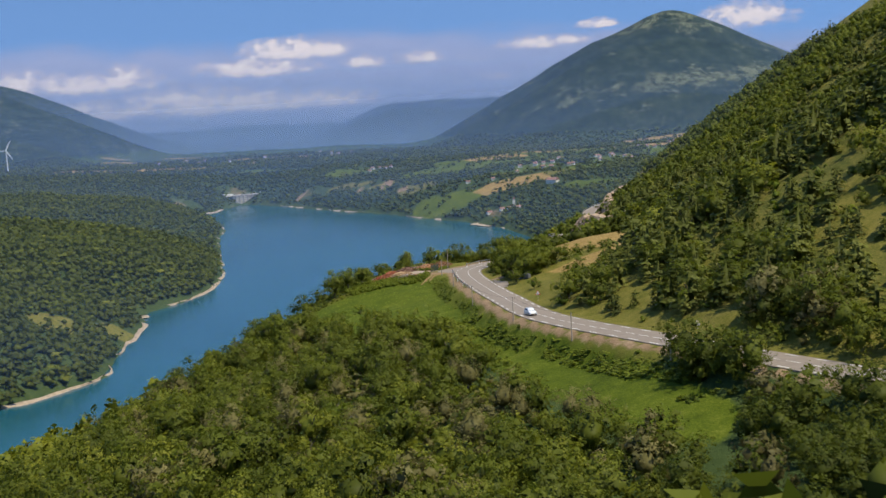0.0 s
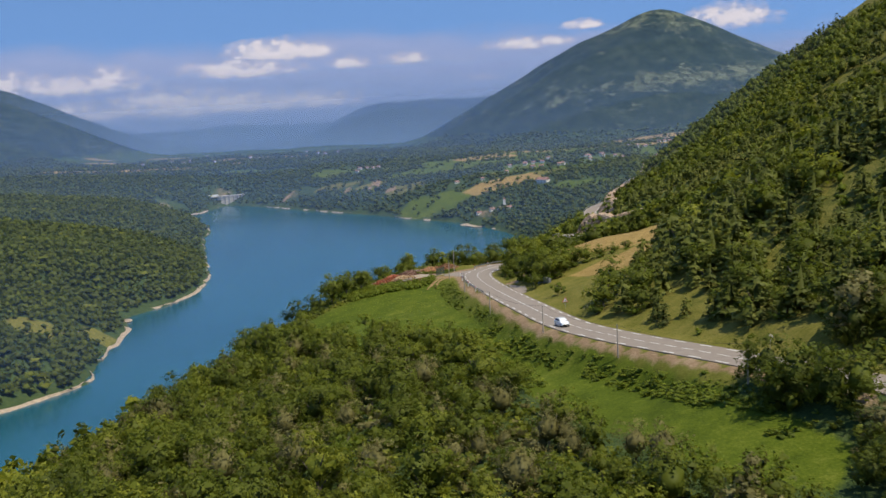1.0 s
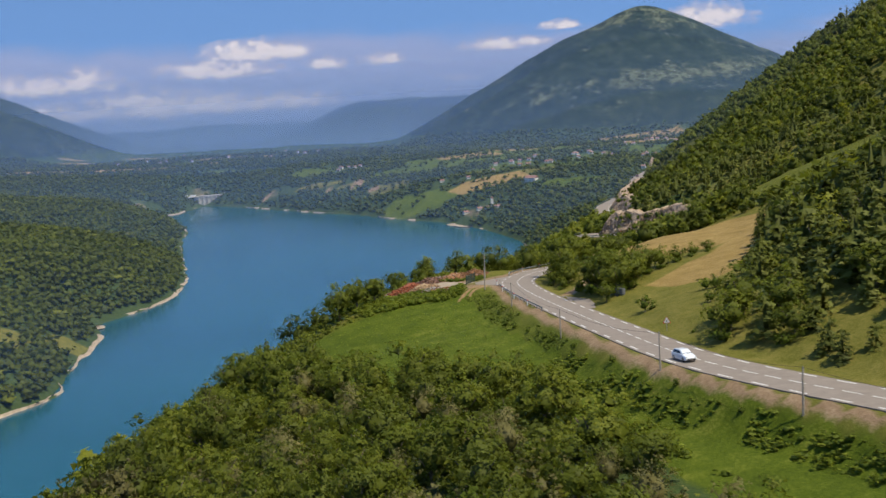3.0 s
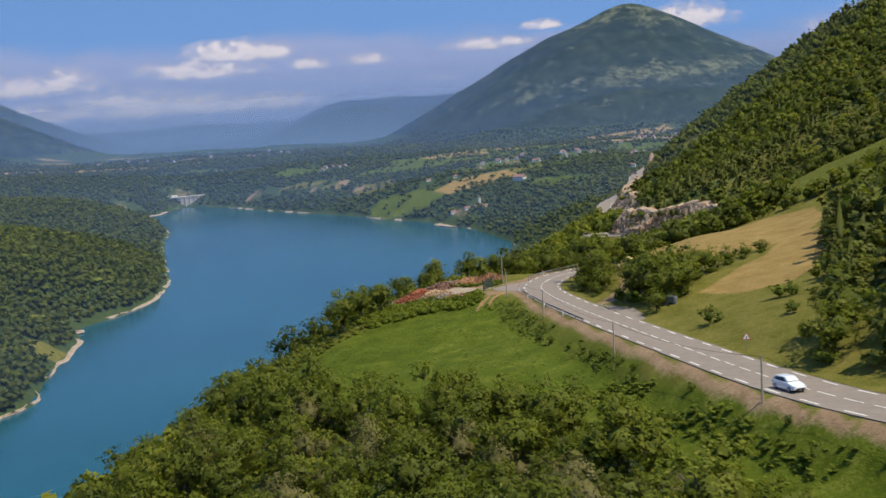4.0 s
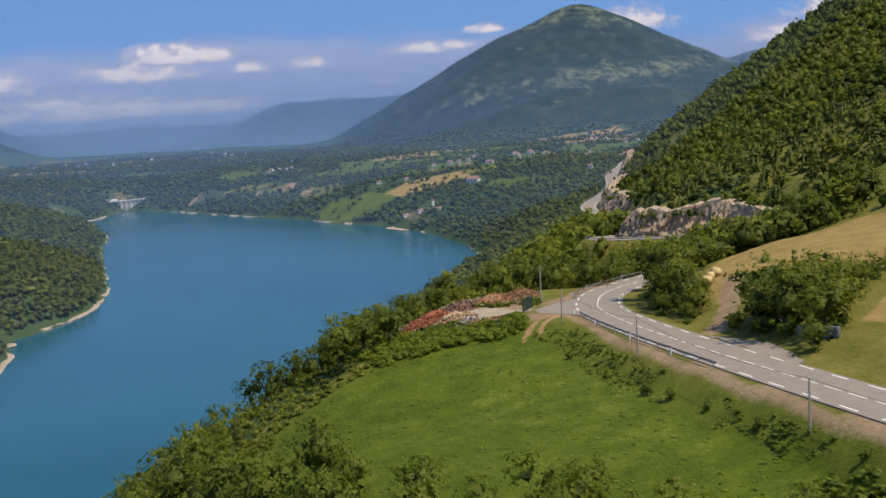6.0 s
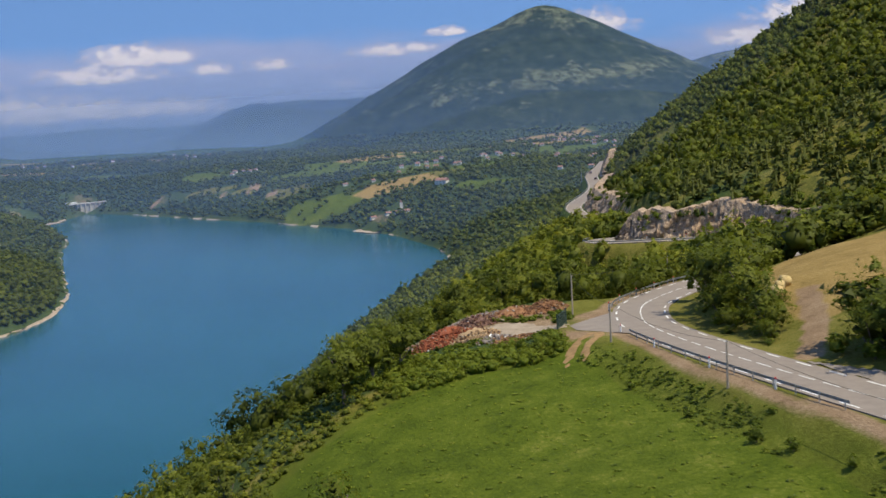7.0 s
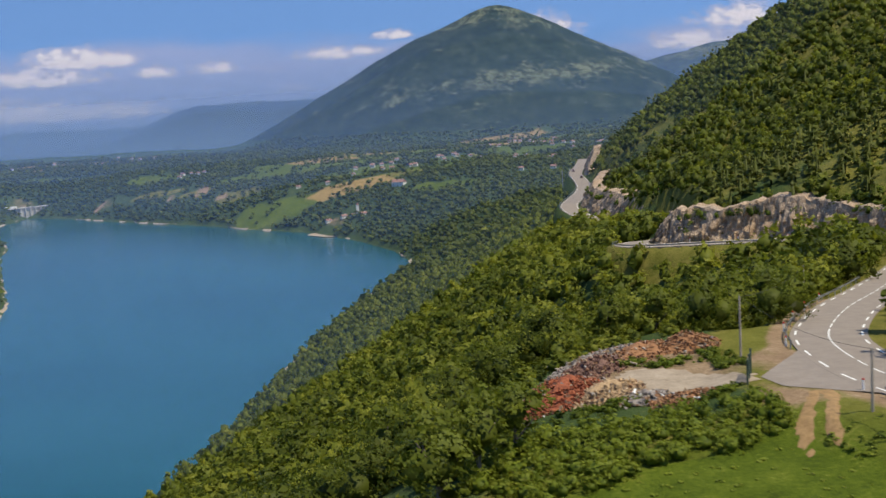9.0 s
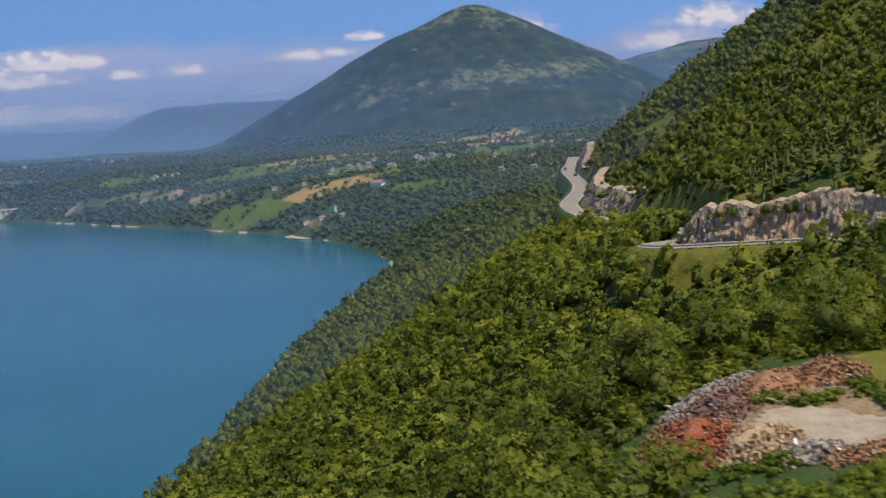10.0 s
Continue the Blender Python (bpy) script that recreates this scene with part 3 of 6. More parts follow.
def mountain_pasture():
    """Open grass on the mountain: the bald top, a belt of fields low down, thin screes."""
    n = rumple(MX, MY + Z * 2.0, 210, 71, 4)
    high = (MY > 2600) & (Z > 118)
    belt = np.exp(-((Z - 236 - 0.085 * (MX - 718) - 10 * n) / 20) ** 2) * sstep(200, 560, MX)
    scree = np.exp(-((Z - 205 - 0.10 * (MX - 500) - 5 * n) / 2.5) ** 2) * sstep(60, 140, MX) * (1 - sstep(520, 620, MX))
    shoulder = np.exp(-((MX - 1040) / 110) ** 2 - ((Z - 322) / 34) ** 2)
    top = sstep(345, 425, Z + 14 * n)
    return np.clip(0.50 * belt + 0.40 * scree + 0.42 * shoulder + 0.28 * top + 0.06 + 0.14 * n, 0, 0.9) * high


def track_mask():
    out = np.zeros(MX.shape)
    d = line_dist(MX, MY, smooth_line(FIELD_TRACK, 0.5)[0])[0]
    out = np.maximum(out, (1 - sstep(0.8, 2.4, d)) * 0.9)
    return out


verge = (1 - sstep(10, 17, rd)) * ((MX < np.interp(MY, ROAD[:, 1], ROAD[:, 0])) & (MY > 180) & (MY < 400))
MASKS = {
    "grass": np.maximum.reduce([soft_mask(MEADOW), soft_mask(STRIP) * 0.8, verge * 0.42, (1 - sstep(3, 8, poly_dist(MX, MY, MEADOW))) * 0.56, soft_mask(UPPER_MEADOW) * 0.5, field_mask("g", MX, MY) * 0.9]),
    "rough_grass": np.maximum.reduce([verge * 0.78, soft_mask(BANK, 4), soft_mask(UPPER_MEADOW, 4), soft_mask(OPEN_HILL, 5), soft_mask(SLOPE_CLEARING, 4), (1 - sstep(9, 15, rd)) * 0.8 * ((MY < 600) & ((MX > np.interp(MY, ROAD[:, 1], ROAD[:, 0])) | (MY > 400))), (1 - sstep(5, 11, poly_dist(MX, MY, MEADOW))) * 0.7, (1 - sstep(5, 16, poly_dist(MX, MY, HAYFIELD))) * 0.8, (1 - sstep(5, 16, poly_dist(MX, MY, LOW_HAY))) * 0.85, field_mask("r", MX, MY),
                                      (0.62 + 0.25 * rumple(MX, MY, 30, 15, 3)) * ((MX > np.interp(MY, ROAD[:, 1], ROAD[:, 0]) + 6) & (MY < 1010) & (MY > 0))]),
    "hay": np.maximum.reduce([soft_mask(HAYFIELD), soft_mask(LOW_HAY), field_mask("h", MX, MY)]),
    "dirt": np.maximum.reduce([field_mask("k", MX, MY) * (0.5 + 0.35 * rumple(MX, MY, 24, 47, 3)), soft_mask(TIP) * 0.6, soft_mask(ENTRANCE) * (0.62 + 0.3 * rumple(MX, MY, 6, 19, 2)), track_mask(), sstep(3.6, 4.8, rd) * (1 - sstep(5.6, 8.2, rd)) * 0.82 * ((MX < np.interp(MY, ROAD[:, 1], ROAD[:, 0])) & (MY < 420))]),
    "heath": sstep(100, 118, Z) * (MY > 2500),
    "pasture": mountain_pasture(),
}


def grid_mesh(name, xs, ys, z, material, masks=None):
    ny, nx = z.shape
    me = bpy.data.meshes.new(name)
    co = np.stack([*np.meshgrid(xs, ys), z], -1).reshape(-1, 3)
    a = (np.arange(ny - 1)[:, None] * nx + np.arange(nx - 1)[None]).ravel()
    quads = np.stack([a, a + 1, a + nx + 1, a + nx], 1)
    fill_mesh(me, co, quads)
    for key, v in (masks or {}).items():
        me.attributes.new(key, "FLOAT", "POINT").data.foreach_set("value", np.ascontiguousarray(v, np.float32).ravel())
    me.materials.append(material)
    me.shade_smooth()
    return new(name, me)


def fill_mesh(me, co, quads):
    me.vertices.add(len(co))
    me.vertices.foreach_set("co", np.ascontiguousarray(co, np.float32).ravel())
    me.loops.add(quads.size)
    me.loops.foreach_set("vertex_index", np.ascontiguousarray(quads, np.int32).ravel())
    me.polygons.add(len(quads))
    me.polygons.foreach_set("loop_start", np.arange(0, quads.size, quads.shape[1], dtype=np.int32))
    me.update(calc_edges=True)


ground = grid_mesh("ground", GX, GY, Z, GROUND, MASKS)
tagged(ground, "steep wooded valley sides with meadows and a distant bare mountain", "ground", kind="structure")
lx, ly = np.linspace(-900, 400, 14), np.linspace(-690, 2800, 30)
water = grid_mesh("water", lx, ly, np.zeros((30, 14)), WATER)
tagged(water, "calm turquoise reservoir lake between wooded banks", "lake", kind="structure")

# ---------------------------------------------------------------- road


def part(name, bm, material, parent, label=""):
    me = bpy.data.meshes.new(name)
    bm.to_mesh(me)
    bm.free()
    me.materials.append(material)
    ob = new(name, me)
    ob.parent = parent
    if label:
        tagged(ob, label)
    return ob


def frame_at(s):
    """Centre, direction and right-hand normal of the road at s metres along it."""
    x, y = np.interp(s, ROAD_S, ROAD[:, 0]), np.interp(s, ROAD_S, ROAD[:, 1])
    x1, y1 = np.interp(s + 1.5, ROAD_S, ROAD[:, 0]), np.interp(s + 1.5, ROAD_S, ROAD[:, 1])
    x0, y0 = np.interp(s - 1.5, ROAD_S, ROAD[:, 0]), np.interp(s - 1.5, ROAD_S, ROAD[:, 1])
    d = np.array([x1 - x0, y1 - y0])
    d = d / np.linalg.norm(d)
    return np.array([x, y]), d, np.array([d[1], -d[0]])


def s_near(x, y):
    return float(ROAD_S[np.argmin((ROAD[:, 0] - x) ** 2 + (ROAD[:, 1] - y) ** 2)])


def ribbon(s0, s1, off0, off1, up, step=1.5, thick=0.0):
    """A strip along the road between two offsets from its centre line."""
    bm = bmesh.new()
    n = max(2, int(round((s1 - s0) / step)) + 1)
    rows = []
    for s in np.linspace(s0, s1, n):
        c, d, r = frame_at(s)
        z = float(road_z(s)) + up
        row = [bm.verts.new((*(c + r * o), z)) for o in np.linspace(off0, off1, 3 if abs(off1 - off0) > 2 else 2)]
        if thick:
            row = [bm.verts.new((*(c + r * off0), z - thick))] + row + [bm.verts.new((*(c + r * off1), z - thick))]
        rows.append(row)
    for a, b in zip(rows, rows[1:]):
        for i in range(len(a) - 1):
            bm.faces.new((a[i], a[i + 1], b[i + 1], b[i]))
    bmesh.ops.recalc_face_normals(bm, faces=bm.faces)
    return bm


road = part("road", ribbon(5, ROAD_S[-1] - 5, -4.15, 4.15, 0.0, 2.0, 0.4), ASPHALT, None)
tagged(road, "winding two-lane grey asphalt road with white dashes", "road", kind="structure")
s = 120.0
while s < S_BEND + 640:
    near_part = s < S_BEND + 70
    if near_part:
        for off in (-3.55, 3.55):
            part("edge_dash", ribbon(s, s + 3.0, off - 0.11, off + 0.11, 0.012), WHITE_LINE, road)
    else:
        for off in (-3.55, 3.55):
            part("edge_dash", ribbon(s, s + 3.0, off - 0.11, off + 0.11, 0.012, 3.0), WHITE_LINE, road)
    s += 6.5
s = 120.0
while s < S_BEND + 120:
    solid = S_BEND - 8 < s < S_BEND + 12
    part("centre_dash", ribbon(s, s + (4.3 if solid else 3.0), -0.08, 0.08, 0.012), WHITE_LINE, road)
    s += 4.33

# ---------------------------------------------------------------- trees


def leaf_faces(rng, centres, normals, size):
    n = len(centres)
    ref = rng.normal(size=(n, 3))
    a = np.cross(normals, ref)
    a /= np.linalg.norm(a, axis=1)[:, None] + 1e-9
    b = np.cross(normals, a)
    w = size * rng.uniform(0.6, 1.3, (n, 1))
    k, q = rng.uniform(0.55, 0.95, (n, 1)), rng.uniform(0.55, 0.95, (n, 1))
    co = np.stack([centres + a * w * 1.1, centres - a * w * 0.6 + b * w * k, centres - a * w * 0.6 - b * w * q], 1)
    return co.reshape(-1, 3), np.arange(3 * n).reshape(-1, 3)


def lump(rng, nu, nv, centre, radii, rough):
    """A rough closed body that fills the inside of a crown."""
    co, quads = [], []
    for j in range(nv + 1):
        th = math.pi * (0.04 + 0.92 * j / nv)
        for i in range(nu):
            ph = 2 * math.pi * i / nu
            r = 1 + rng.uniform(-rough, rough)
            co.append((centre[0] + radii[0] * r * math.sin(th) * math.cos(ph), centre[1] + radii[1] * r * math.sin(th) * math.sin(ph), centre[2] + radii[2] * r * math.cos(th)))
    for j in range(nv):
        for i in range(nu):
            p, q, r, t = j * nu + i, (j + 1) * nu + i, (j + 1) * nu + (i + 1) % nu, j * nu + (i + 1) % nu
            quads += [(p, q, r), (p, r, t)]
    return np.array(co), np.array(quads)


def unit(v):
    return v / (np.linalg.norm(v, axis=-1, keepdims=True) + 1e-9)


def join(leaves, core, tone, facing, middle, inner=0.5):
    """Leaves and inside in one mesh, with a tone and a soft normal for each point; inner is a low tone that paints
    crown shade.
    """
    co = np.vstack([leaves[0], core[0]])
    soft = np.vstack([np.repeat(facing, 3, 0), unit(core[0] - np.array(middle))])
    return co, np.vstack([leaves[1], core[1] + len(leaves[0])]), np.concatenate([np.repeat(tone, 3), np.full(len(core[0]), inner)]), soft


def set_normals(me, normals):
    me.attributes.new("custom_normal", "FLOAT_VECTOR", "POINT").data.foreach_set("vector", np.ascontiguousarray(normals, np.float32).ravel())


def broad_crown(seed, leaves, size, core=(7, 5), solid=None):
    """A crown of 1 m height and about 1 m width: sprays of leaves on several masses round an inside with shade painted
    into its tone.
    """
    rng = np.random.default_rng(seed)
    blobs = [((0, 0, 0.56), 0.28)]
    for k in range(8):
        a = k * 2.4 + rng.uniform(-0.6, 0.6)
        r = rng.uniform(0.14, 0.36)
        blobs.append(((math.cos(a) * r, math.sin(a) * r, rng.uniform(0.22, 0.80)), rng.uniform(0.10, 0.22)))
    blobs.append(((rng.uniform(-0.1, 0.1), rng.uniform(-0.1, 0.1), rng.uniform(0.80, 0.92)), rng.uniform(0.10, 0.16)))
    wts = np.array([b[1] ** 2 for b in blobs])
    sprays = max(4, leaves // 8)
    pick = rng.choice(len(blobs), sprays, p=wts / wts.sum())
    d = rng.normal(size=(sprays, 3))
    d[:, 2] += 0.3
    d /= np.linalg.norm(d, axis=1)[:, None]
    mid = np.array([b[0] for b in blobs])[pick] + d * (np.array([b[1] for b in blobs])[pick] * rng.uniform(0.7, 1.2, sprays))[:, None]
    own = rng.integers(sprays, size=leaves)
    spread_r = 0.026 if leaves > 300 else 0.05
    pos = mid[own] + rng.normal(scale=spread_r, size=(leaves, 3))
    nrm = unit(d[own] + rng.normal(scale=0.4, size=(leaves, 3)))
    facing = unit(d[own] * 0.5 + unit(pos - np.array((0, 0, 0.42))) * 0.5 + nrm * 0.3)
    tone = rng.uniform(0.8, 1.2, sprays)[own] * rng.uniform(0.9, 1.1, leaves)
    wide = 0.15 if solid else 0.22
    inside = lump(rng, *core, (0, 0, 0.48), (wide, wide, wide * 1.25), 0.3)
    if solid:
        cos, fs, off = [inside[0]], [inside[1]], len(inside[0])
        for c, r in blobs[1:]:
            b = lump(rng, *solid, c, (r * 0.40, r * 0.40, r * 0.38), 0.35)
            cos.append(b[0])
            fs.append(b[1] + off)
            off += len(b[0])
        inside = np.vstack(cos), np.vstack(fs)
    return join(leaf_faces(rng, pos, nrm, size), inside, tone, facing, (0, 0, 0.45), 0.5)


def pine_crown(seed, leaves, size, core=(6, 4)):
    """A conifer crown of 1 m height: drooping branches that narrow to the tip."""
    rng = np.random.default_rng(seed)
    sprays = max(8, leaves // 9)
    h = 1 - np.sqrt(rng.uniform(0, 1, sprays)) * 0.88
    h = h * 0.45 + np.round(h * 11) / 11 * 0.55
    a = rng.uniform(0, 2 * math.pi, sprays)
    far = (1.05 - h) ** 0.7 * 0.34 * rng.uniform(0.75, 1.15, sprays)
    own = rng.integers(sprays, size=leaves)
    reach = far[own] * np.sqrt(rng.uniform(0.12, 1.0, leaves))
    ang = a[own] + rng.normal(scale=0.16, size=leaves)
    pos = np.stack([np.cos(ang) * reach, np.sin(ang) * reach, h[own] - reach * 0.25 + rng.normal(scale=0.012, size=leaves)], 1)
    nrm = np.stack([np.cos(ang) * 0.5, np.sin(ang) * 0.5, np.full(leaves, 0.9)], 1) + rng.normal(scale=0.35, size=(leaves, 3))
    nrm = unit(nrm)
    facing = unit(np.stack([np.cos(ang), np.sin(ang), np.full(leaves, 0.55)], 1) * 0.7 + nrm * 0.5)
    tone = rng.uniform(0.75, 1.25, sprays)[own] * rng.uniform(0.9, 1.1, leaves)
    # 0.15 darkens the inner body's colour as shade between the branches
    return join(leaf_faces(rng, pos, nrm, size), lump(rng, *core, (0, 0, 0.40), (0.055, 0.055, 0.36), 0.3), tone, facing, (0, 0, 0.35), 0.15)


def scatter(name, templates, pos, size, rng, material, label, category, squash=1.0, tone=0.5):
    """One mesh of many trees, each a turned and scaled template."""
    n = len(pos)
    which = rng.integers(len(templates), size=n)
    turn = rng.uniform(0, 2 * math.pi, n)
    tint = np.clip(tone + 0.28 * lattice(pos[:, 0] / 35, pos[:, 1] / 35, 51) + rng.normal(scale=0.24, size=n), 0, 1)
    co, qs, tn, nm, off = [], [], [], [], 0
    wide = size * rng.uniform(0.85, 1.2, n) * squash
    for k, (tc, tq, tones, soft) in enumerate(templates):
        m = which == k
        if not m.any():
            continue
        c, sn = np.cos(turn[m])[:, None], np.sin(turn[m])[:, None]
        w, hgt = wide[m][:, None], size[m][:, None]
        v = np.stack([(tc[None, :, 0] * c - tc[None, :, 1] * sn) * w, (tc[None, :, 0] * sn + tc[None, :, 1] * c) * w, tc[None, :, 2] * hgt], -1) + pos[m][:, None]
        q = tq[None] + (np.arange(m.sum()) * len(tc))[:, None, None] + off
        co.append(v.reshape(-1, 3))
        qs.append(q.reshape(-1, 3))
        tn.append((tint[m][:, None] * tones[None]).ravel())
        nm.append(np.stack([soft[None, :, 0] * c - soft[None, :, 1] * sn, soft[None, :, 0] * sn + soft[None, :, 1] * c, np.broadcast_to(soft[None, :, 2], (m.sum(), len(tc)))], -1).reshape(-1, 3))
        off += m.sum() * len(tc)
    me = bpy.data.meshes.new(name)
    fill_mesh(me, np.vstack(co), np.vstack(qs))
    me.attributes.new("tint", "FLOAT", "POINT").data.foreach_set("value", np.concatenate(tn).astype(np.float32))
    set_normals(me, np.vstack(nm))
    me.materials.append(material)
    return tagged(new(name, me), label, category, kind="stuff")


def spread(rng, x0, x1, y0, y1, gap):
    nx, ny = int((x1 - x0) / gap), int((y1 - y0) / gap)
    gx, gy = np.meshgrid(np.arange(nx), np.arange(ny))
    x = x0 + (gx + 0.5 * (gy % 2) + rng.uniform(-0.42, 0.42, gx.shape)) * gap
    y = y0 + (gy + rng.uniform(-0.42, 0.42, gx.shape)) * gap
    return x.ravel(), y.ravel()


def clear_of(x, y, margin=1.5):
    ok = np.ones(len(x), bool)
    for poly in (MEADOW, HAYFIELD, UPPER_MEADOW, LOW_HAY, TIP):
        ok &= poly_dist(x, y, poly) > margin
    for poly in (BANK, SLOPE_CLEARING, STRIP, OPEN_HILL):
        ok &= poly_dist(x, y, poly) > 0
    ok &= poly_dist(x, y, TIP) > 4.5
    ok &= (poly_dist(x, y, MEADOW) > 7) | (y < 312) | (x > -30)
    ok &= line_dist(x, y, ROAD)[0] > np.where((y > 560) | (y < 190) | ((y > 395) & (y < 470)), 6.8, 9.5)
    ok &= poly_dist(x, y, LAKE) > 3
    return ok


def cap_height(x, y, size):
    """Trees on the steep drop outside the meadow stay low beside its edge."""
    d = poly_dist(x, y, MEADOW)
    out = (d > 0) & (d < 40) & (y > 296) & (y < 368) & (x < -24)
    room = np.interp(y, [296, 322, 345, 356, 368], [147, 146.6, 148.6, 151, 152]) + 0.2 - 0.27 * d - height(x, y)
    return np.where(out, np.minimum(size, np.clip(room, 1.2, None)), size)


FRONT_T = [broad_crown(150 + k, 1300, 0.0215, (5, 3), (4, 2)) for k in range(7)]
NEAR_T = [broad_crown(100 + k, 700, 0.030, (5, 3), (4, 2)) for k in range(7)]
MID_T = [broad_crown(200 + k, 130, 0.072, (5, 3)) for k in range(6)]
FAR_T = [broad_crown(300 + k, 64, 0.095, (5, 3)) for k in range(6)]
SPECK_T = [broad_crown(400 + k, 10, 0.19, (4, 2)) for k in range(6)]
PINE_NEAR = [pine_crown(500 + k, 420, 0.047, (5, 3)) for k in range(4)]
PINE_FAR = [pine_crown(600 + k, 120, 0.085, (4, 2)) for k in range(4)]


def house_spots():
    """Where the far houses stand, with their width, depth and height."""
    rng = np.random.default_rng(19)
    spots = [(187, 2050, 20, 12, 6)]
    for cx, cy, n, sx, sy in ((215, 2330, 9, 45, 30), (300, 2420, 7, 50, 30), (400, 2350, 6, 60, 40), (520, 2600, 9, 70, 40), (600, 2480, 6, 40, 40), (560, 2800, 6, 60, 25), (80, 2260, 3, 40, 20), (-120, 2700, 5, 60, 40), (440, 2180, 3, 50, 40), (-780, 3280, 8, 160, 60), (-500, 3350, 7, 150, 60), (360, 1950, 2, 20, 20)):
        for _ in range(n):
            spots.append((cx + rng.normal(scale=sx), cy + rng.normal(scale=sy), rng.uniform(6, 9), rng.uniform(5, 6.5), rng.uniform(3.2, 4.8)))
    return [p for p in spots if p[1] >= 3000 or poly_dist(np.array(p[0]), np.array(p[1]), LAKE) > 30]


SPOTS = house_spots()


NEAR_SPOTS = []


def woods():
    rng = np.random.default_rng(7)
    # near slope below the camera, round the single trees
    x, y = spread(rng, -104, 70, 118, 345, 5.0)
    inner = np.interp(y, [70, 120, 150, 165, 190, 220, 250, 268, 286, 345], [70, 34, 24, 18, 10, 4, -3, -9, -37, -46])
    ok = clear_of(x, y) & (x < inner)
    ok |= clear_of(x, y, 0.5) & (x > 33) & (y > 110) & (y < 188) & (x < 62)
    single = ok & (x > -58) & (y > 158) & (y < 330) & (x < inner + 1)
    NEAR_SPOTS.extend(zip(x[single].tolist(), y[single].tolist()))
    rest = ok & ~single
    dry = rng.uniform(0, 1, len(x)) < 0.1
    left = x < -70
    for m, mat, lab, tpl in ((rest & ~dry & left, BROADLEAF, "dense green deciduous woodland falling to the lake", MID_T), (rest & ~dry & ~left, BROADLEAF, "dense green deciduous woodland on the steep slope", FRONT_T), (rest & dry, DRY_LEAF, "greyish olive trees among the green woodland", NEAR_T)):
        scatter("woodland", tpl, np.stack([x, y, height(x, y) - 0.8], 1)[m], cap_height(x[m], y[m], rng.uniform(4.5, 10, m.sum())), rng, mat, lab, "woodland", 1.1, 0.42)
    x, y = spread(rng, -60, 60, 150, 335, 2.7)
    inner = np.interp(y, [150, 165, 190, 220, 250, 268, 286, 345], [18, 16, 8, 2, -4, -10, -38, -47])
    ok = clear_of(x, y, 0.5) & ((x < inner) | (x > 34) & (y < 188))
    UNDER_T = [broad_crown(270 + k, 95, 0.066, (5, 2)) for k in range(6)]
    dry = rng.uniform(0, 1, len(x)) < 0.22
    for m, mat, lab in ((ok & ~dry, BROADLEAF, "thick green undergrowth between the trees"), (ok & dry, DRY_LEAF, "greyish olive undergrowth between the trees")):
        scatter("undergrowth", UNDER_T, np.stack([x, y, height(x, y) - 0.4], 1)[m], rng.uniform(1.4, 3.4, m.sum()), rng, mat, lab, "undergrowth", 1.5, 0.48)
    # slope under the road's bend, down to the lake
    x, y = spread(rng, -140, 130, 345, 760, 5.4)
    zz = height(x, y)
    side = x < np.interp(y, ROAD[:, 1], ROAD[:, 0]) - 8
    ok = clear_of(x, y) & side & ~((x > -40) & (y < 372)) & ~((x > -62) & (y < 352)) & (x > np.interp(y, [345, 560, 760], [-92, -138, -120]))
    for m, tpl in ((ok & (y < 420) & (x > -72), FRONT_T), (ok & (y < 470) & ((y >= 420) | (x <= -72)), NEAR_T), (ok & (y >= 470), MID_T)):
        scatter("woodland", tpl, np.stack([x, y, zz - 1.2], 1)[m], cap_height(x[m], y[m], rng.uniform(4.5, 10, m.sum())), rng, BROADLEAF, "dense green deciduous woodland above the lake", "woodland", 1.15, 0.44)
    # hillside above the road
    x, y = spread(rng, 20, 290, 170, 1000, 5.7)
    zz = height(x, y)
    up = x > np.interp(y, ROAD[:, 1], ROAD[:, 0]) + 10
    dens = rumple(x, y, 40, 77, 3) + np.where(y < 260, 0.2, np.where(y < 420, 0.15, np.where((y > 570) & (y < 700) & (x < 130), 1.1, 0.55)))
    ok = clear_of(x, y) & up & (dens > rng.uniform(-0.7, 0.3, len(x)))
    pine = (rumple(x, y, 55, 91, 2) + np.where(y < 330, 0.15, -0.32)) > rng.uniform(-0.5, 0.5, len(x))
    close = y < 300
    for m, tpl, mat, lab, cat in ((ok & pine & close, PINE_NEAR, PINE, "dark green pines on the hillside above the road", "pine wood"), (ok & pine & ~close, PINE_FAR, PINE, "dark green pines on the hillside", "pine wood"),
                                  (ok & ~pine & close & (x < 85), NEAR_T, BROADLEAF, "scattered green trees and shrubs on the hillside", "woodland"), (ok & ~pine & (~close | (x >= 85)) & (y < 680), MID_T, BROADLEAF, "green trees covering the hillside", "woodland"),
                                  (ok & ~pine & (y >= 680), FAR_T, BROADLEAF, "green trees covering the far hillside", "woodland")):
        scatter("woodland", tpl, np.stack([x, y, zz - 0.6], 1)[m], rng.uniform(4.0, 8.5, m.sum()) * np.where(pine[m], 1.2, 1.0) * np.where((y[m] > 245) & (y[m] < 345) & (x[m] > 42), 1.4, 1.0), rng, mat, lab, cat, 1.12 if mat is BROADLEAF else 1.0, 0.42)
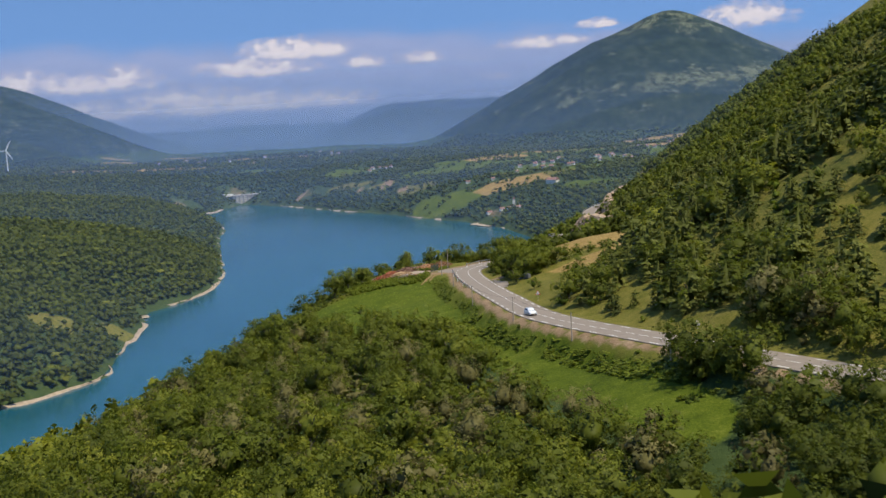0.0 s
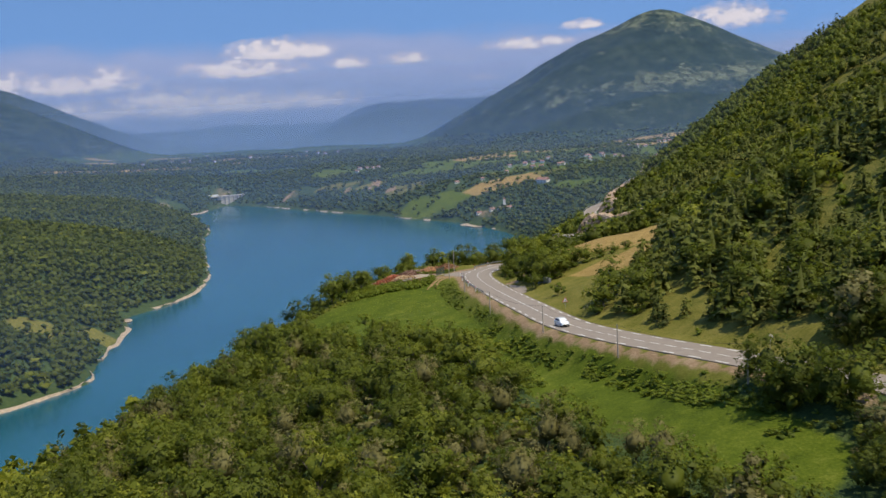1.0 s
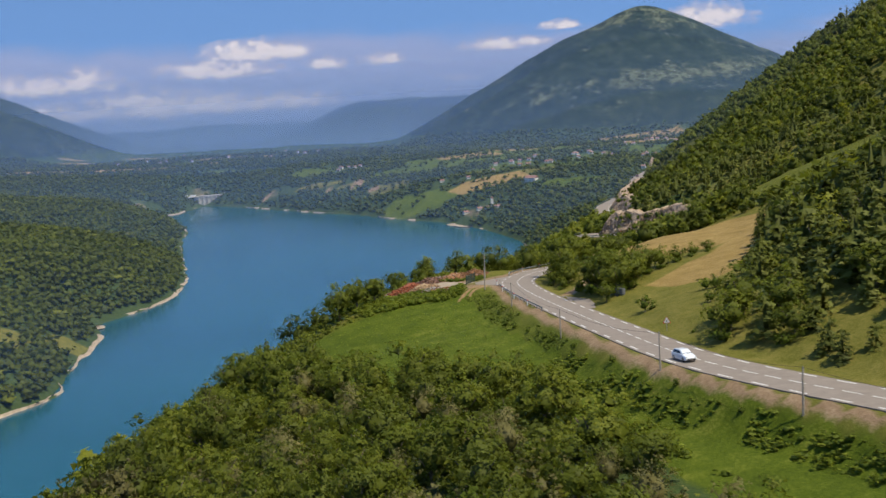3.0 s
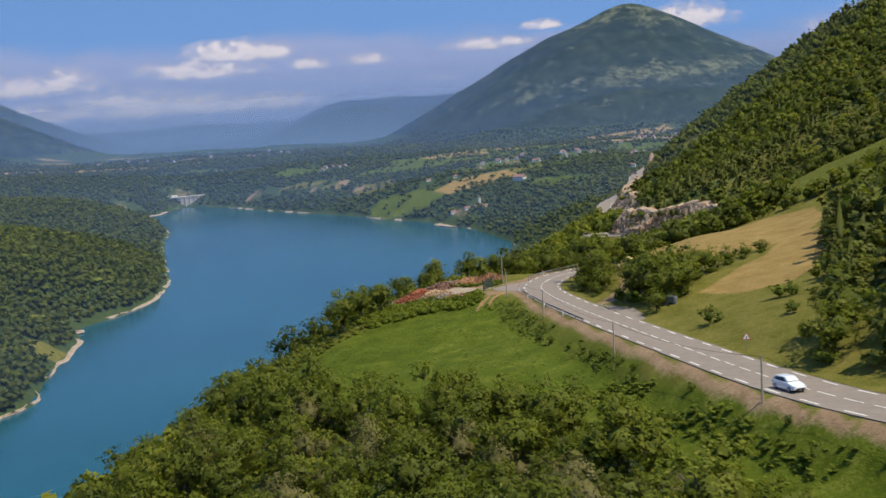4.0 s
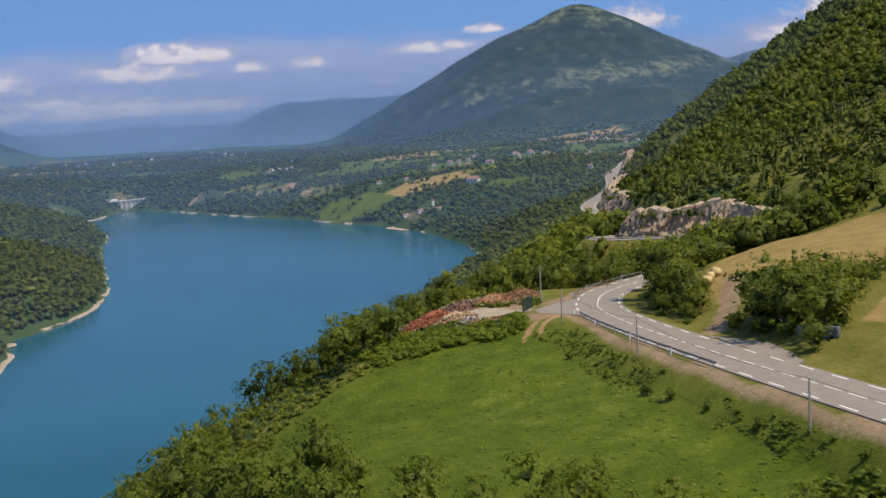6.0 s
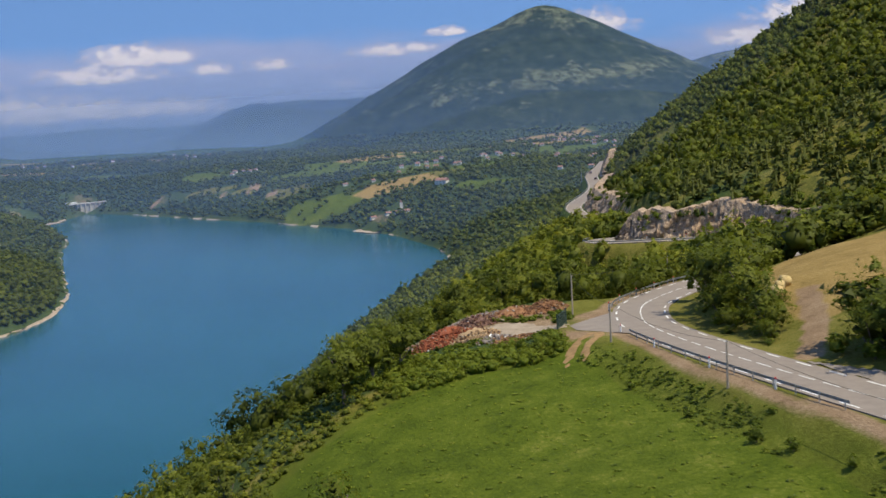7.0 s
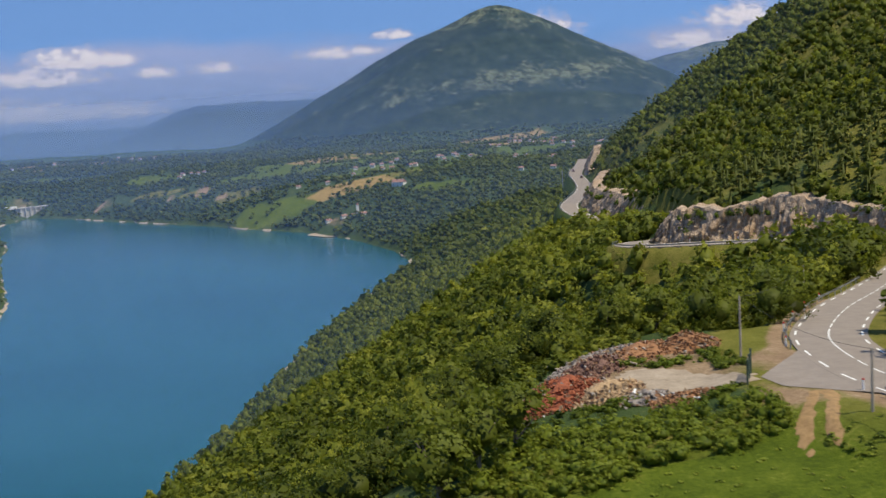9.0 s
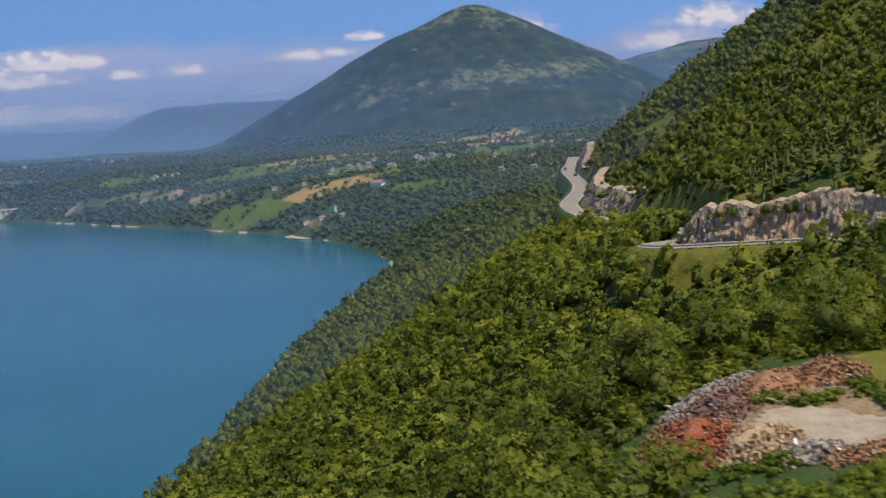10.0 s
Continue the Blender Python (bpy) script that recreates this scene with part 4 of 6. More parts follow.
    # trees along the road's lower edge
    for s0, s1, n, lo, hi, o0, o1 in ((s_near(52, 440), s_near(90, 512), 90, 6.0, 10.0, -22, -8), (s_near(84, 645), s_near(92, 752), 30, 3.5, 5.5, -14, -8), (s_near(30, 413), s_near(50, 437), 16, 4.0, 6.5, -14, -8)):
        pts = np.array([frame_at(v)[0] + frame_at(v)[2] * o for v, o in zip(rng.uniform(s0, s1, n), rng.uniform(o0, o1, n))])
        scatter("woodland", MID_T, np.stack([pts[:, 0], pts[:, 1], height(pts[:, 0], pts[:, 1]) - 0.8], 1), rng.uniform(lo, hi, n), rng, BROADLEAF, "green trees lining the lower edge of the road", "woodland", 1.15, 0.45)
    # slope beyond the far stretch of road
    x, y = spread(rng, -130, 260, 760, 1250, 8.2)
    side = (x < np.interp(y, ROAD[:, 1], ROAD[:, 0]) - 9) | (y > 1010)
    ok = clear_of(x, y) & side
    tall = np.minimum(rng.uniform(6, 11, len(x)), np.where(y < 1010, 3.0 + 0.28 * line_dist(x, y, ROAD)[0], 99))
    scatter("woodland", FAR_T, np.stack([x, y, height(x, y) - 1], 1)[ok], tall[ok], rng, BROADLEAF, "green woodland on the far shoulder of the slope", "woodland")
    # the slopes beside and behind the flight
    x, y = spread(rng, -330, 300, -110, 640, 9.0)
    zz = height(x, y)
    before = (y < 118) & (x > -104) & (x < np.interp(y, ROAD[:, 1], ROAD[:, 0]) - 9)
    left = (x <= -104) & (y < 345) | (x <= np.interp(y, [345, 560, 640], [-92, -138, -130])) & (y >= 345)
    hill = (x > np.interp(y, ROAD[:, 1], ROAD[:, 0]) + 14) & (y < 172)
    ok = clear_of(x, y) & (zz > 2) & (before | left | hill)
    for m, tpl, mat, lab, cat in ((ok & ~hill, SPECK_T, BROADLEAF, "green deciduous woodland on the slopes above the lake", "woodland"), (ok & hill, PINE_FAR, PINE, "dark green pines on the steep hillside", "pine wood")):
        scatter("woodland", tpl, np.stack([x, y, zz - 1], 1)[m], rng.uniform(7, 12, m.sum()), rng, mat, lab, cat, 1.35, 0.45)
    # the opposite bank and the far shores
    x, y = spread(rng, -1300, 1100, 820, 3420, 12.0)
    x2, y2 = spread(rng, -620, -270, 820, 1700, 9.5)
    x, y = np.concatenate([x, x2]), np.concatenate([y, y2])
    d = poly_dist(x, y, LAKE)
    open_f = (field_mask("ghrk", x, y) > 0.4) & (rng.uniform(0, 1, len(x)) > 0.14 + 0.25 * (rumple(x, y, 60, 33, 2) > 0.5))
    ok = (d > 5) & (height(x, y) < 112) & ~open_f & ~((x > -250) & (y < 1240)) & (x > -0.41 * y - 30) & (x < 0.36 * y)
    for hx, hy, hw, hd, hh in SPOTS:
        ok &= ~((np.abs(x - hx) < 15) & (y > hy - 42) & (y < hy + 12))
    x, y, d = x[ok], y[ok], d[ok]
    scatter("far_woodland", SPECK_T, np.stack([x, y, height(x, y) - 1.5], 1), rng.uniform(6.5, 12, len(x)), rng, BROADLEAF, "distant green woods on the far lake shores", "woodland", 1.7, 0.13)


woods()


def grove():
    """Single trees and bushes that stand out: beside the road, on the meadow's edge, at the bend."""
    made, used = {}, []

    def template(kind, k):
        if (kind, k) in made:
            return made[kind, k]
        root = new({"tree": "tree", "dry": "tree", "bush": "bush", "pine": "pine_tree"}[kind])
        crown_t = {"tree": lambda: broad_crown(700 + k, 1400, 0.0235, (6, 4), (5, 2)), "dry": lambda: broad_crown(760 + k, 1300, 0.019, (5, 3)), "bush": lambda: broad_crown(800 + k, 800, 0.031, (6, 4), (4, 2)), "pine": lambda: pine_crown(900 + k, 1500, 0.028)}[kind]()
        me = bpy.data.meshes.new("crown")
        co = crown_t[0].copy()
        if kind != "pine":
            co[:, 2] = co[:, 2] * (1.0 if kind == "bush" else 0.93) + (-0.12 if kind == "bush" else 0.07)
        fill_mesh(me, co, crown_t[1])
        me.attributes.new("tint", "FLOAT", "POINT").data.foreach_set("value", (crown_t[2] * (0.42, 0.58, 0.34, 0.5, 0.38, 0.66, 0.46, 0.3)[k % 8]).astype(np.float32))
        set_normals(me, crown_t[3])
        me.materials.append({"tree": BROADLEAF, "dry": DRY_LEAF, "bush": BUSH, "pine": PINE}[kind])
        crown = new("crown", me)
        crown.parent = root
        bm = bmesh.new()
        rng = np.random.default_rng(k)
        limbs = [((0, 0, -0.05), (0, 0, 0.62), 0.028, 0.012)]
        for i in range(4):
            a = i * 1.7 + k
            limbs.append(((0, 0, 0.18 + 0.08 * i), (math.cos(a) * 0.2, math.sin(a) * 0.2, 0.45 + 0.1 * i), 0.013, 0.006))
        for p, q, r0, r1 in limbs:
            p, q = Vector(p), Vector(q)
            m = Matrix.Translation((p + q) / 2) @ (q - p).to_track_quat("Z", "Y").to_matrix().to_4x4()
            bmesh.ops.create_cone(bm, segments=7, radius1=r0, radius2=r1, depth=(q - p).length, matrix=m)
        part("trunk", bm, BARK, root)
        made[kind, k] = root
        return root

    def place(kind, k, x, y, h, w, label, group, sink=0.2):
        root = template(kind, k)
        m = pose(x, y, float(height(x, y)) - sink, 0, 0, (k * 77 + x * 13) % 360) @ Matrix.Diagonal((w, w, h, 1))
        if root in used:
            ob = copy_thing(root, m @ Matrix.Diagonal((*root.scale, 1)).inverted())
        else:
            used.append(root)
            root.matrix_basis = m
            ob = root
        tagged(ob, label, {"dry": "tree"}.get(kind, kind), group)
        return ob

    bend = "leafy green tree on the inside of the road bend"
    for i, (x, y, h) in enumerate([(13.2, 341.5, 3.2), (15, 345.5, 5), (15.5, 349, 7.0), (16, 356, 8.5), (17.5, 363, 9), (17, 371, 8.5), (20.5, 376, 7), (14.0, 360, 6), (24.5, 385, 5.5), (28, 393, 5), (19.5, 369, 7), (12.6, 353, 4)]):
        place("tree", i % 5, x, y, h * 1.12, h * 1.2, bend, "trees at the bend", 0.7)
        place("bush", i % 3, x - 0.8, y - 1.6, h * 0.38, h * 0.6, "green bush under the trees at the bend", "bushes at the bend", 0.2)
    place("tree", 3, 17.2, 307.5, 4.2, 5.0, "leafy green tree beside the road bank", "trees by the hayfield")
    row = "leafy green tree between the road and the hayfield"
    for i, (x, y, h) in enumerate([(17, 324, 7.5), (20, 328, 8.5), (18, 317.5, 8), (21.5, 321, 8.5), (20.5, 312, 7.5), (23.5, 316, 7), (24, 324, 8), (27, 327, 7), (29.5, 328, 5.5), (33, 331, 5), (37, 334, 4), (41, 337, 3.4), (45, 339, 3)]):
        place("tree", (i + 2) % 5, x, y, h * 1.12, h * 1.3, row, "trees by the hayfield", 1.0)
        place("bush", (i + 1) % 3, x - 0.6, y - 1.8, h * 0.42, h * 0.65, "green bush under the trees by the hayfield", "bushes by the hayfield", 0.2)
    place("pine", 0, 25.7, 333.6, 7.2, 4.2, "slender dark conifer among leafy trees by the hayfield", "")
    lone = "round dark green bush on the dry grass bank"
    for i, (x, y, h) in enumerate([(20.4, 287, 3.6), (33, 288, 3.0), (43, 303, 2.6), (29, 276, 2.4)]):
        place("bush", i % 3, x, y, h, h * 1.15, lone, "bushes on the bank", 0.1)
    clump = "broad dark green tree on the bank above the road"
    for i, (x, y, h) in enumerate([(25.5, 252, 8), (29, 258, 9), (32, 249, 8.5), (31, 241, 6), (45, 216, 9), (41, 219, 6.5), (50, 208, 9), (52, 198, 8), (56, 190, 8), (47, 205, 6), (60, 205, 9), (55, 220, 9), (49, 234, 8), (43, 243, 8)]):
        place("tree", (i + 1) % 5, x, y, h, h * 1.2, clump, "trees above the road", 1.2)
        place("bush", i % 3, x - 1.6, y - 1.2, h * 0.4, h * 0.62, "green bush under the trees above the road", "bushes above the road", 0.3)
    edge = "dark green tree at the meadow's outer edge above the lake"
    for i, (x, y, h) in enumerate([(-37, 356, 9), (-33, 360, 8), (-29, 364, 7), (-56, 326, 8), (-57, 318, 8.5), (-51, 314, 7.5), (-24, 399, 7), (-16, 402, 7), (-30, 392, 7.5), (-8, 404, 7), (-35, 382, 6.5), (-34, 370, 5), (-1, 406, 6.5), (9, 409, 4), (-38, 384, 8)]):
        place("tree", (i + 3) % 5, x, y, h, h * 1.15, edge, "trees on the meadow edge")
    place("pine", 1, -50, 324, 8.5, 4.8, "pointed green conifer at the meadow's outer edge", "")
    place("pine", 1, -60, 308, 8.5, 6, "pointed green conifer on the slope below the meadow", "")
    front = "leafy green tree in front of the meadow"
    for i, (x, y, h) in enumerate([(-38, 282, 6.5), (-32, 274, 6), (-26, 268, 6.5), (-19, 265, 6), (-45, 292, 7.5), (-50, 300, 7), (-12, 262, 5.5), (-5, 258, 5), (-8, 252, 6.5), (-2, 238, 5), (-22, 274, 3.5), (-14, 269, 3.2), (-40, 305, 6.8), (-36, 299, 4.5), (-30, 284, 5.2), (-17, 272, 5.0)]):
        place("tree", i % 5, x, y, h * 1.3, h * 1.4, front, "trees before the meadow", 0.6)
    pinez = "dark green pine above the hayfield"
    for i, (x, y, h) in enumerate([(50, 318, 8), (53, 325, 9), (57, 331, 9), (55, 316, 9), (61, 326, 10), (47, 308, 6), (44, 268, 9), (48, 274, 10), (52, 268, 10), (47, 262, 10), (54, 280, 10), (58, 274, 11), (56, 288, 10), (60, 262, 11), (53, 258, 10), (62, 300, 10), (64, 318, 9)]):
        place("pine", i % 3, x, y, h, h * 0.85, pinez, "pines above the hayfield")
    wood = ("leafy green tree in the dense wood on the slope", "greyish olive tree in the dense wood on the slope", "round green shrub in the dense wood on the slope")
    rng = np.random.default_rng(61)
    for i, (x, y) in enumerate(NEAR_SPOTS):
        u = rng.uniform()
        h = float(rng.choice((3.6, 4.6, 5.5, 6.5, 8.0))) * float(rng.uniform(0.85, 1.15))
        h = float(cap_height(np.array(x), np.array(y), np.array(h)))
        if u < 0.2:
            place("dry", i % 2, x, y, h * 0.95, h * 0.95, wood[1], "trees of the near wood", 0.5)
        elif u < 0.32:
            place("bush", i % 3, x, y, h * 0.65, h * 0.85, wood[2], "trees of the near wood", 0.4)
        else:
            place("tree", int(rng.integers(8)), x, y, h, h * float(rng.uniform(0.9, 1.3)), wood[0], "trees of the near wood", 0.7)
    small = "small dark bush on the verge below the road"
    for i, (x, y, h) in enumerate([(-5.5, 336, 1.5), (-4, 321, 1.3), (-2.2, 308, 2.2), (-1, 303, 1.8), (0.8, 296, 1.4), (2.6, 286, 1.5), (5.5, 270, 1.2), (8.5, 252, 1.4), (13, 232, 1.3), (17, 218, 1.2)]):
        place("bush", i % 3, x, y, h, h * 1.1, small, "bushes on the verge", 0.1)


grove()


def grass_tuft(seed):
    rng = np.random.default_rng(seed)
    n = 9
    a = rng.uniform(0, 6.28, n)
    pos = np.stack([np.cos(a) * 0.3, np.sin(a) * 0.3, rng.uniform(0.3, 0.7, n)], 1)
    nrm = np.stack([np.cos(a) * 0.6, np.sin(a) * 0.6, np.full(n, 0.75)], 1)
    co, q = leaf_faces(rng, pos, nrm, 0.28)
    return co, q, np.ones(len(co)), np.tile((0.0, 0.0, 1.0), (len(co), 1))


def undergrowth():
    rng = np.random.default_rng(23)
    # bramble hedge between the meadow and the tip
    x, y = spread(rng, -40, -5, 350, 378, 1.35)
    ok = poly_dist(x, y, [(-31, 351), (-20, 353.2), (-9.5, 354), (-7.5, 358), (-8.5, 363.5), (-12, 365.5), (-18, 365.5), (-25, 366.5), (-31, 371), (-36, 374), (-38, 365), (-33, 357)]) < 0
    x, y = x[ok], y[ok]
    scatter("hedge", [broad_crown(230 + k, 380, 0.04, (5, 3)) for k in range(5)], np.stack([x, y, height(x, y) - 0.5], 1), rng.uniform(1.2, 2.2, len(x)), rng, BUSH, "bright green bramble thicket along the meadow", "hedge", 1.5, 0.9)
    # weeds on the tip
    spots = [(-8.5, 383.5, 3.2, 1.6), (-20.5, 370.5, 3.0, 1.2), (-3.4, 379.5, 1.8, 3.2), (-11.5, 385.5, 2.4, 1.2), (-17.5, 371.0, 2.4, 1.0), (-2.6, 384.5, 1.5, 2.5), (-9.5, 367.2, 2.0, 0.8)]
    pts = np.array([(cx + rng.normal() * rx * 0.5, cy + rng.normal() * ry * 0.5) for cx, cy, rx, ry in spots for _ in range(38)])
    scatter("weeds", MID_T, np.stack([pts[:, 0], pts[:, 1], height(pts[:, 0], pts[:, 1]) - 0.15], 1), rng.uniform(0.3, 0.85, len(pts)), rng, BUSH, "green weeds growing over the rubble tip", "weeds", 2.0, 0.5)
    # low growth on the slope just outside the tip
    x, y = spread(rng, -36, 2, 362, 404, 1.5)
    d = poly_dist(x, y, TIP)
    ok = (d > 1.0) & (d < 6.5) & ((x < -27) | (y > 383) & (x < -6) | (y > 394)) & (poly_dist(x, y, MEADOW) > 14) & (rng.uniform(0, 1, len(x)) < 0.85)
    scatter("scrub", MID_T, np.stack([x, y, height(x, y) - 0.4], 1)[ok], rng.uniform(0.8, 2.2, ok.sum()), rng, BROADLEAF, "low green scrub on the slope below the tip", "scrub", 1.5, 0.45)
    # rough growth on the verge below the road
    t = rng.uniform(S_BEND - 215, S_BEND - 26, 4200)
    off = rng.uniform(-15, -7.2, 4200) + np.where(t < S_BEND - 105, rng.uniform(-4, 0, 4200), 0)
    pts = np.array([frame_at(v)[0] + frame_at(v)[2] * o for v, o in zip(t, off)])
    pts = pts[(poly_dist(pts[:, 0], pts[:, 1], MEADOW) > 0.4) & (poly_dist(pts[:, 0], pts[:, 1], STRIP) > -4.5) & (rumple(pts[:, 0], pts[:, 1], 7, 83, 2) > -0.45)]
    scatter("scrub", [broad_crown(250 + k, 70, 0.09, (5, 3)) for k in range(6)], np.stack([pts[:, 0], pts[:, 1], height(pts[:, 0], pts[:, 1]) - 0.3], 1), rng.uniform(0.25, 0.85, len(pts)) * np.where(pts[:, 1] < 272, 1.2, 0.7), rng, BUSH, "low green scrub on the road verge", "scrub", 2.7, 0.85)
    # low growth along the meadow's outer edge
    x, y = spread(rng, -92, -28, 300, 366, 1.7)
    d = poly_dist(x, y, MEADOW)
    ok = (d > 1.0) & (d < 38) & (x < -28) & (rng.uniform(0, 1, len(x)) < np.where(d < 8, 0.92, 0.8))
    scatter("scrub", [broad_crown(280 + k, 110, 0.075, (5, 3)) for k in range(5)], np.stack([x, y, height(x, y) - 0.3], 1)[ok], cap_height(x[ok], y[ok], rng.uniform(0.6, 1.9, ok.sum()) + 0.05 * np.clip(d[ok] - 8, 0, 30)), rng, BROADLEAF, "low green scrub along the meadow's outer edge", "scrub", 1.7, 0.5)
    # shrubs on the slope under the rock face
    x, y = spread(rng, 30, 90, 496, 570, 4.0)
    ok = (poly_dist(x, y, SLOPE_CLEARING) < 1.0) & (rng.uniform(0, 1, len(x)) < 0.6) & (line_dist(x, y, ROAD)[0] > 6.5)
    scatter("scrub", MID_T, np.stack([x, y, height(x, y) - 0.3], 1)[ok], rng.uniform(0.8, 3.2, ok.sum()), rng, BROADLEAF, "green shrubs on the slope below the road", "scrub", 1.4, 0.5)
    # bank above the road and open hillside
    x, y = spread(rng, 14, 130, 215, 480, 5.4)
    up = x > np.interp(y, ROAD[:, 1], ROAD[:, 0]) + 7.5
    ok = up & (poly_dist(x, y, HAYFIELD) > 1) & (poly_dist(x, y, LOW_HAY) > 1) & (poly_dist(x, y, UPPER_MEADOW) > 1) & (poly_dist(x, y, OPEN_HILL) > 0) & (line_dist(x, y, smooth_line(FIELD_TRACK, 1.0)[0])[0] > 2.5) & (rng.uniform(0, 1, len(x)) < np.where((poly_dist(x, y, BANK) < 0) | (y > 325) & (x < 50), 0.12, 0.6))
    scatter("scrub", MID_T, np.stack([x, y, height(x, y) - 0.3], 1)[ok], rng.uniform(0.8, 3.0, ok.sum()), rng, BUSH, "scattered green shrubs on the dry hillside", "scrub", 1.3)
    x, y = spread(rng, 40, 132, 296, 446, 2.6)
    edge = np.abs(poly_dist(x, y, OPEN_HILL)) < 3.5
    top = np.abs(poly_dist(x, y, UPPER_MEADOW)) < 4.0
    free = (poly_dist(x, y, HAYFIELD) > 2) & (poly_dist(x, y, LOW_HAY) > 2)
    ok = free & (edge & (rng.uniform(0, 1, len(x)) < 0.5) | top & (rng.uniform(0, 1, len(x)) < 0.45) | (rumple(x, y, 16, 29, 2) > 0.72)) & (rumple(x, y, 11, 27, 2) > -0.3)
    scatter("scrub", MID_T, np.stack([x, y, height(x, y) - 0.4], 1)[ok], rng.uniform(0.9, 4.6, ok.sum()), rng, BROADLEAF, "green shrubs and young trees along the wood's edge", "scrub", 1.25, 0.42)
    # hedge along the far edge of the hayfield
    u = rng.uniform(0, 1, 120)
    x, y = 30 + 42 * u, 399 + 12 * u + rng.normal(scale=1.8, size=120) + 5 * np.sin(u * 3.1)
    ok = (line_dist(x, y, ROAD)[0] > 6) & (poly_dist(x, y, HAYFIELD) > 0.8)
    scatter("hedge", MID_T, np.stack([x, y, height(x, y) - 0.5], 1)[ok], (rng.uniform(2.6, 5.0, 120) + 3.2 * sstep(42, 52, x))[ok], rng, BROADLEAF, "green hedge trees behind the hayfield", "hedge", 1.2)
    # shrubs hanging over the top of the rock faces
    for (x0, y0), (x1, y1), o, n in (((89, 498), (53, 573), 9.4, 200), ((76, 598), (118, 838), 10.0, 200)):
        pts = []
        for v in rng.uniform(s_near(x0, y0), s_near(x1, y1), n):
            c, d, r = frame_at(v)
            pts.append(c + r * (o + rng.uniform(-1.6, 6.0)))
        pts = np.array(pts)
        scatter("scrub", MID_T, np.stack([pts[:, 0], pts[:, 1], np.maximum(height(pts[:, 0], pts[:, 1]), road_z(np.array([s_near(*p) for p in pts])) + 5.5) - 0.4], 1), rng.uniform(1.2, 3.4, n), rng, BUSH, "green shrubs hanging over the rock face", "scrub", 1.3)
    # grass tufts in the meadow
    x, y = spread(rng, -46, 26, 175, 354, 1.5)
    ok = (poly_dist(x, y, MEADOW) < -0.5) & (rng.uniform(0, 1, len(x)) < 0.6)
    scatter("meadow_grass", [grass_tuft(k) for k in range(4)], np.stack([x, y, height(x, y) - 0.05], 1)[ok], rng.uniform(0.12, 0.34, ok.sum()), rng, BUSH, "tufts of tall green meadow grass", "grass", 2.2, 0.8)


undergrowth()

# ---------------------------------------------------------------- cliffs


def cliff(name, s0, s1, off, tall, lean, seed, label):
    """A blasted rock face beside the road, with strata and broken blocks."""
    rng = np.random.default_rng(seed)
    n, rows = int((s1 - s0) / 0.5), 22
    us = np.linspace(s0, s1, n)
    co = []
    for i, v in enumerate(us):
        c, d, r = frame_at(v)
        end = float(sstep(0, 10, min(v - s0, s1 - v)))
        hgt = tall * (0.25 + 0.75 * end) * (1 + 0.20 * float(rumple(v, 0.0, 22, seed, 2)) + 0.05 * float(lattice(np.array(v / 2.3), np.array(2.0), seed)) + 0.03 * float(lattice(np.array(v / 0.9), np.array(5.0), seed)))
        for j in range(rows):
            f = j / (rows - 1)
            rib = float(lattice(np.array(v / 1.5 + f * 0.5), np.array(seed * 1.0), seed + 5)) + 0.6 * float(lattice(np.array(v / 0.55 + f * 0.4), np.array(f * 2.0), seed + 6))
            step = 0.75 * rib + 0.9 * float(lattice(np.array(v / 2.6 + f * 1.4), np.array(f * 4.0), seed)) + 0.8 * float(lattice(np.array(v / 0.8 + f * 2), np.array(f * 9.0), seed + 3)) + rng.uniform(-0.12, 0.12)
            o = off + lean * f * hgt + step * (0.35 + 0.65 * math.sin(math.pi * min(f + 0.15, 1)))
            if j == rows - 1:
                o += 4.0
            q = c + r * o
            co.append((q[0], q[1], float(road_z(v)) - 0.8 + hgt * f))
    a = (np.arange(n - 1)[:, None] * rows + np.arange(rows - 1)[None]).ravel()
    quads = np.stack([a, a + rows, a + rows + 1, a + 1], 1)
    me = bpy.data.meshes.new(name)
    fill_mesh(me, np.array(co), quads)
    me.shade_flat()
    me.materials.append(ROCK)
    return tagged(new(name, me), label, "rock face", kind="structure")


cliff("cliff", s_near(89, 498), s_near(54.2, 575), 5.6, 10.0, 0.34, 3, "grey-brown blasted rock face beside the road")
cliff("cliff", s_near(76, 598), s_near(118, 838), 5.3, 12.0, 0.55, 8, "sloping broken rock face above the far road")
cliff("cliff", s_near(150, 950), s_near(166, 1003), 5.4, 16.0, 0.4, 12, "tall ochre rock cutting at the end of the far road")

# ---------------------------------------------------------------- shore


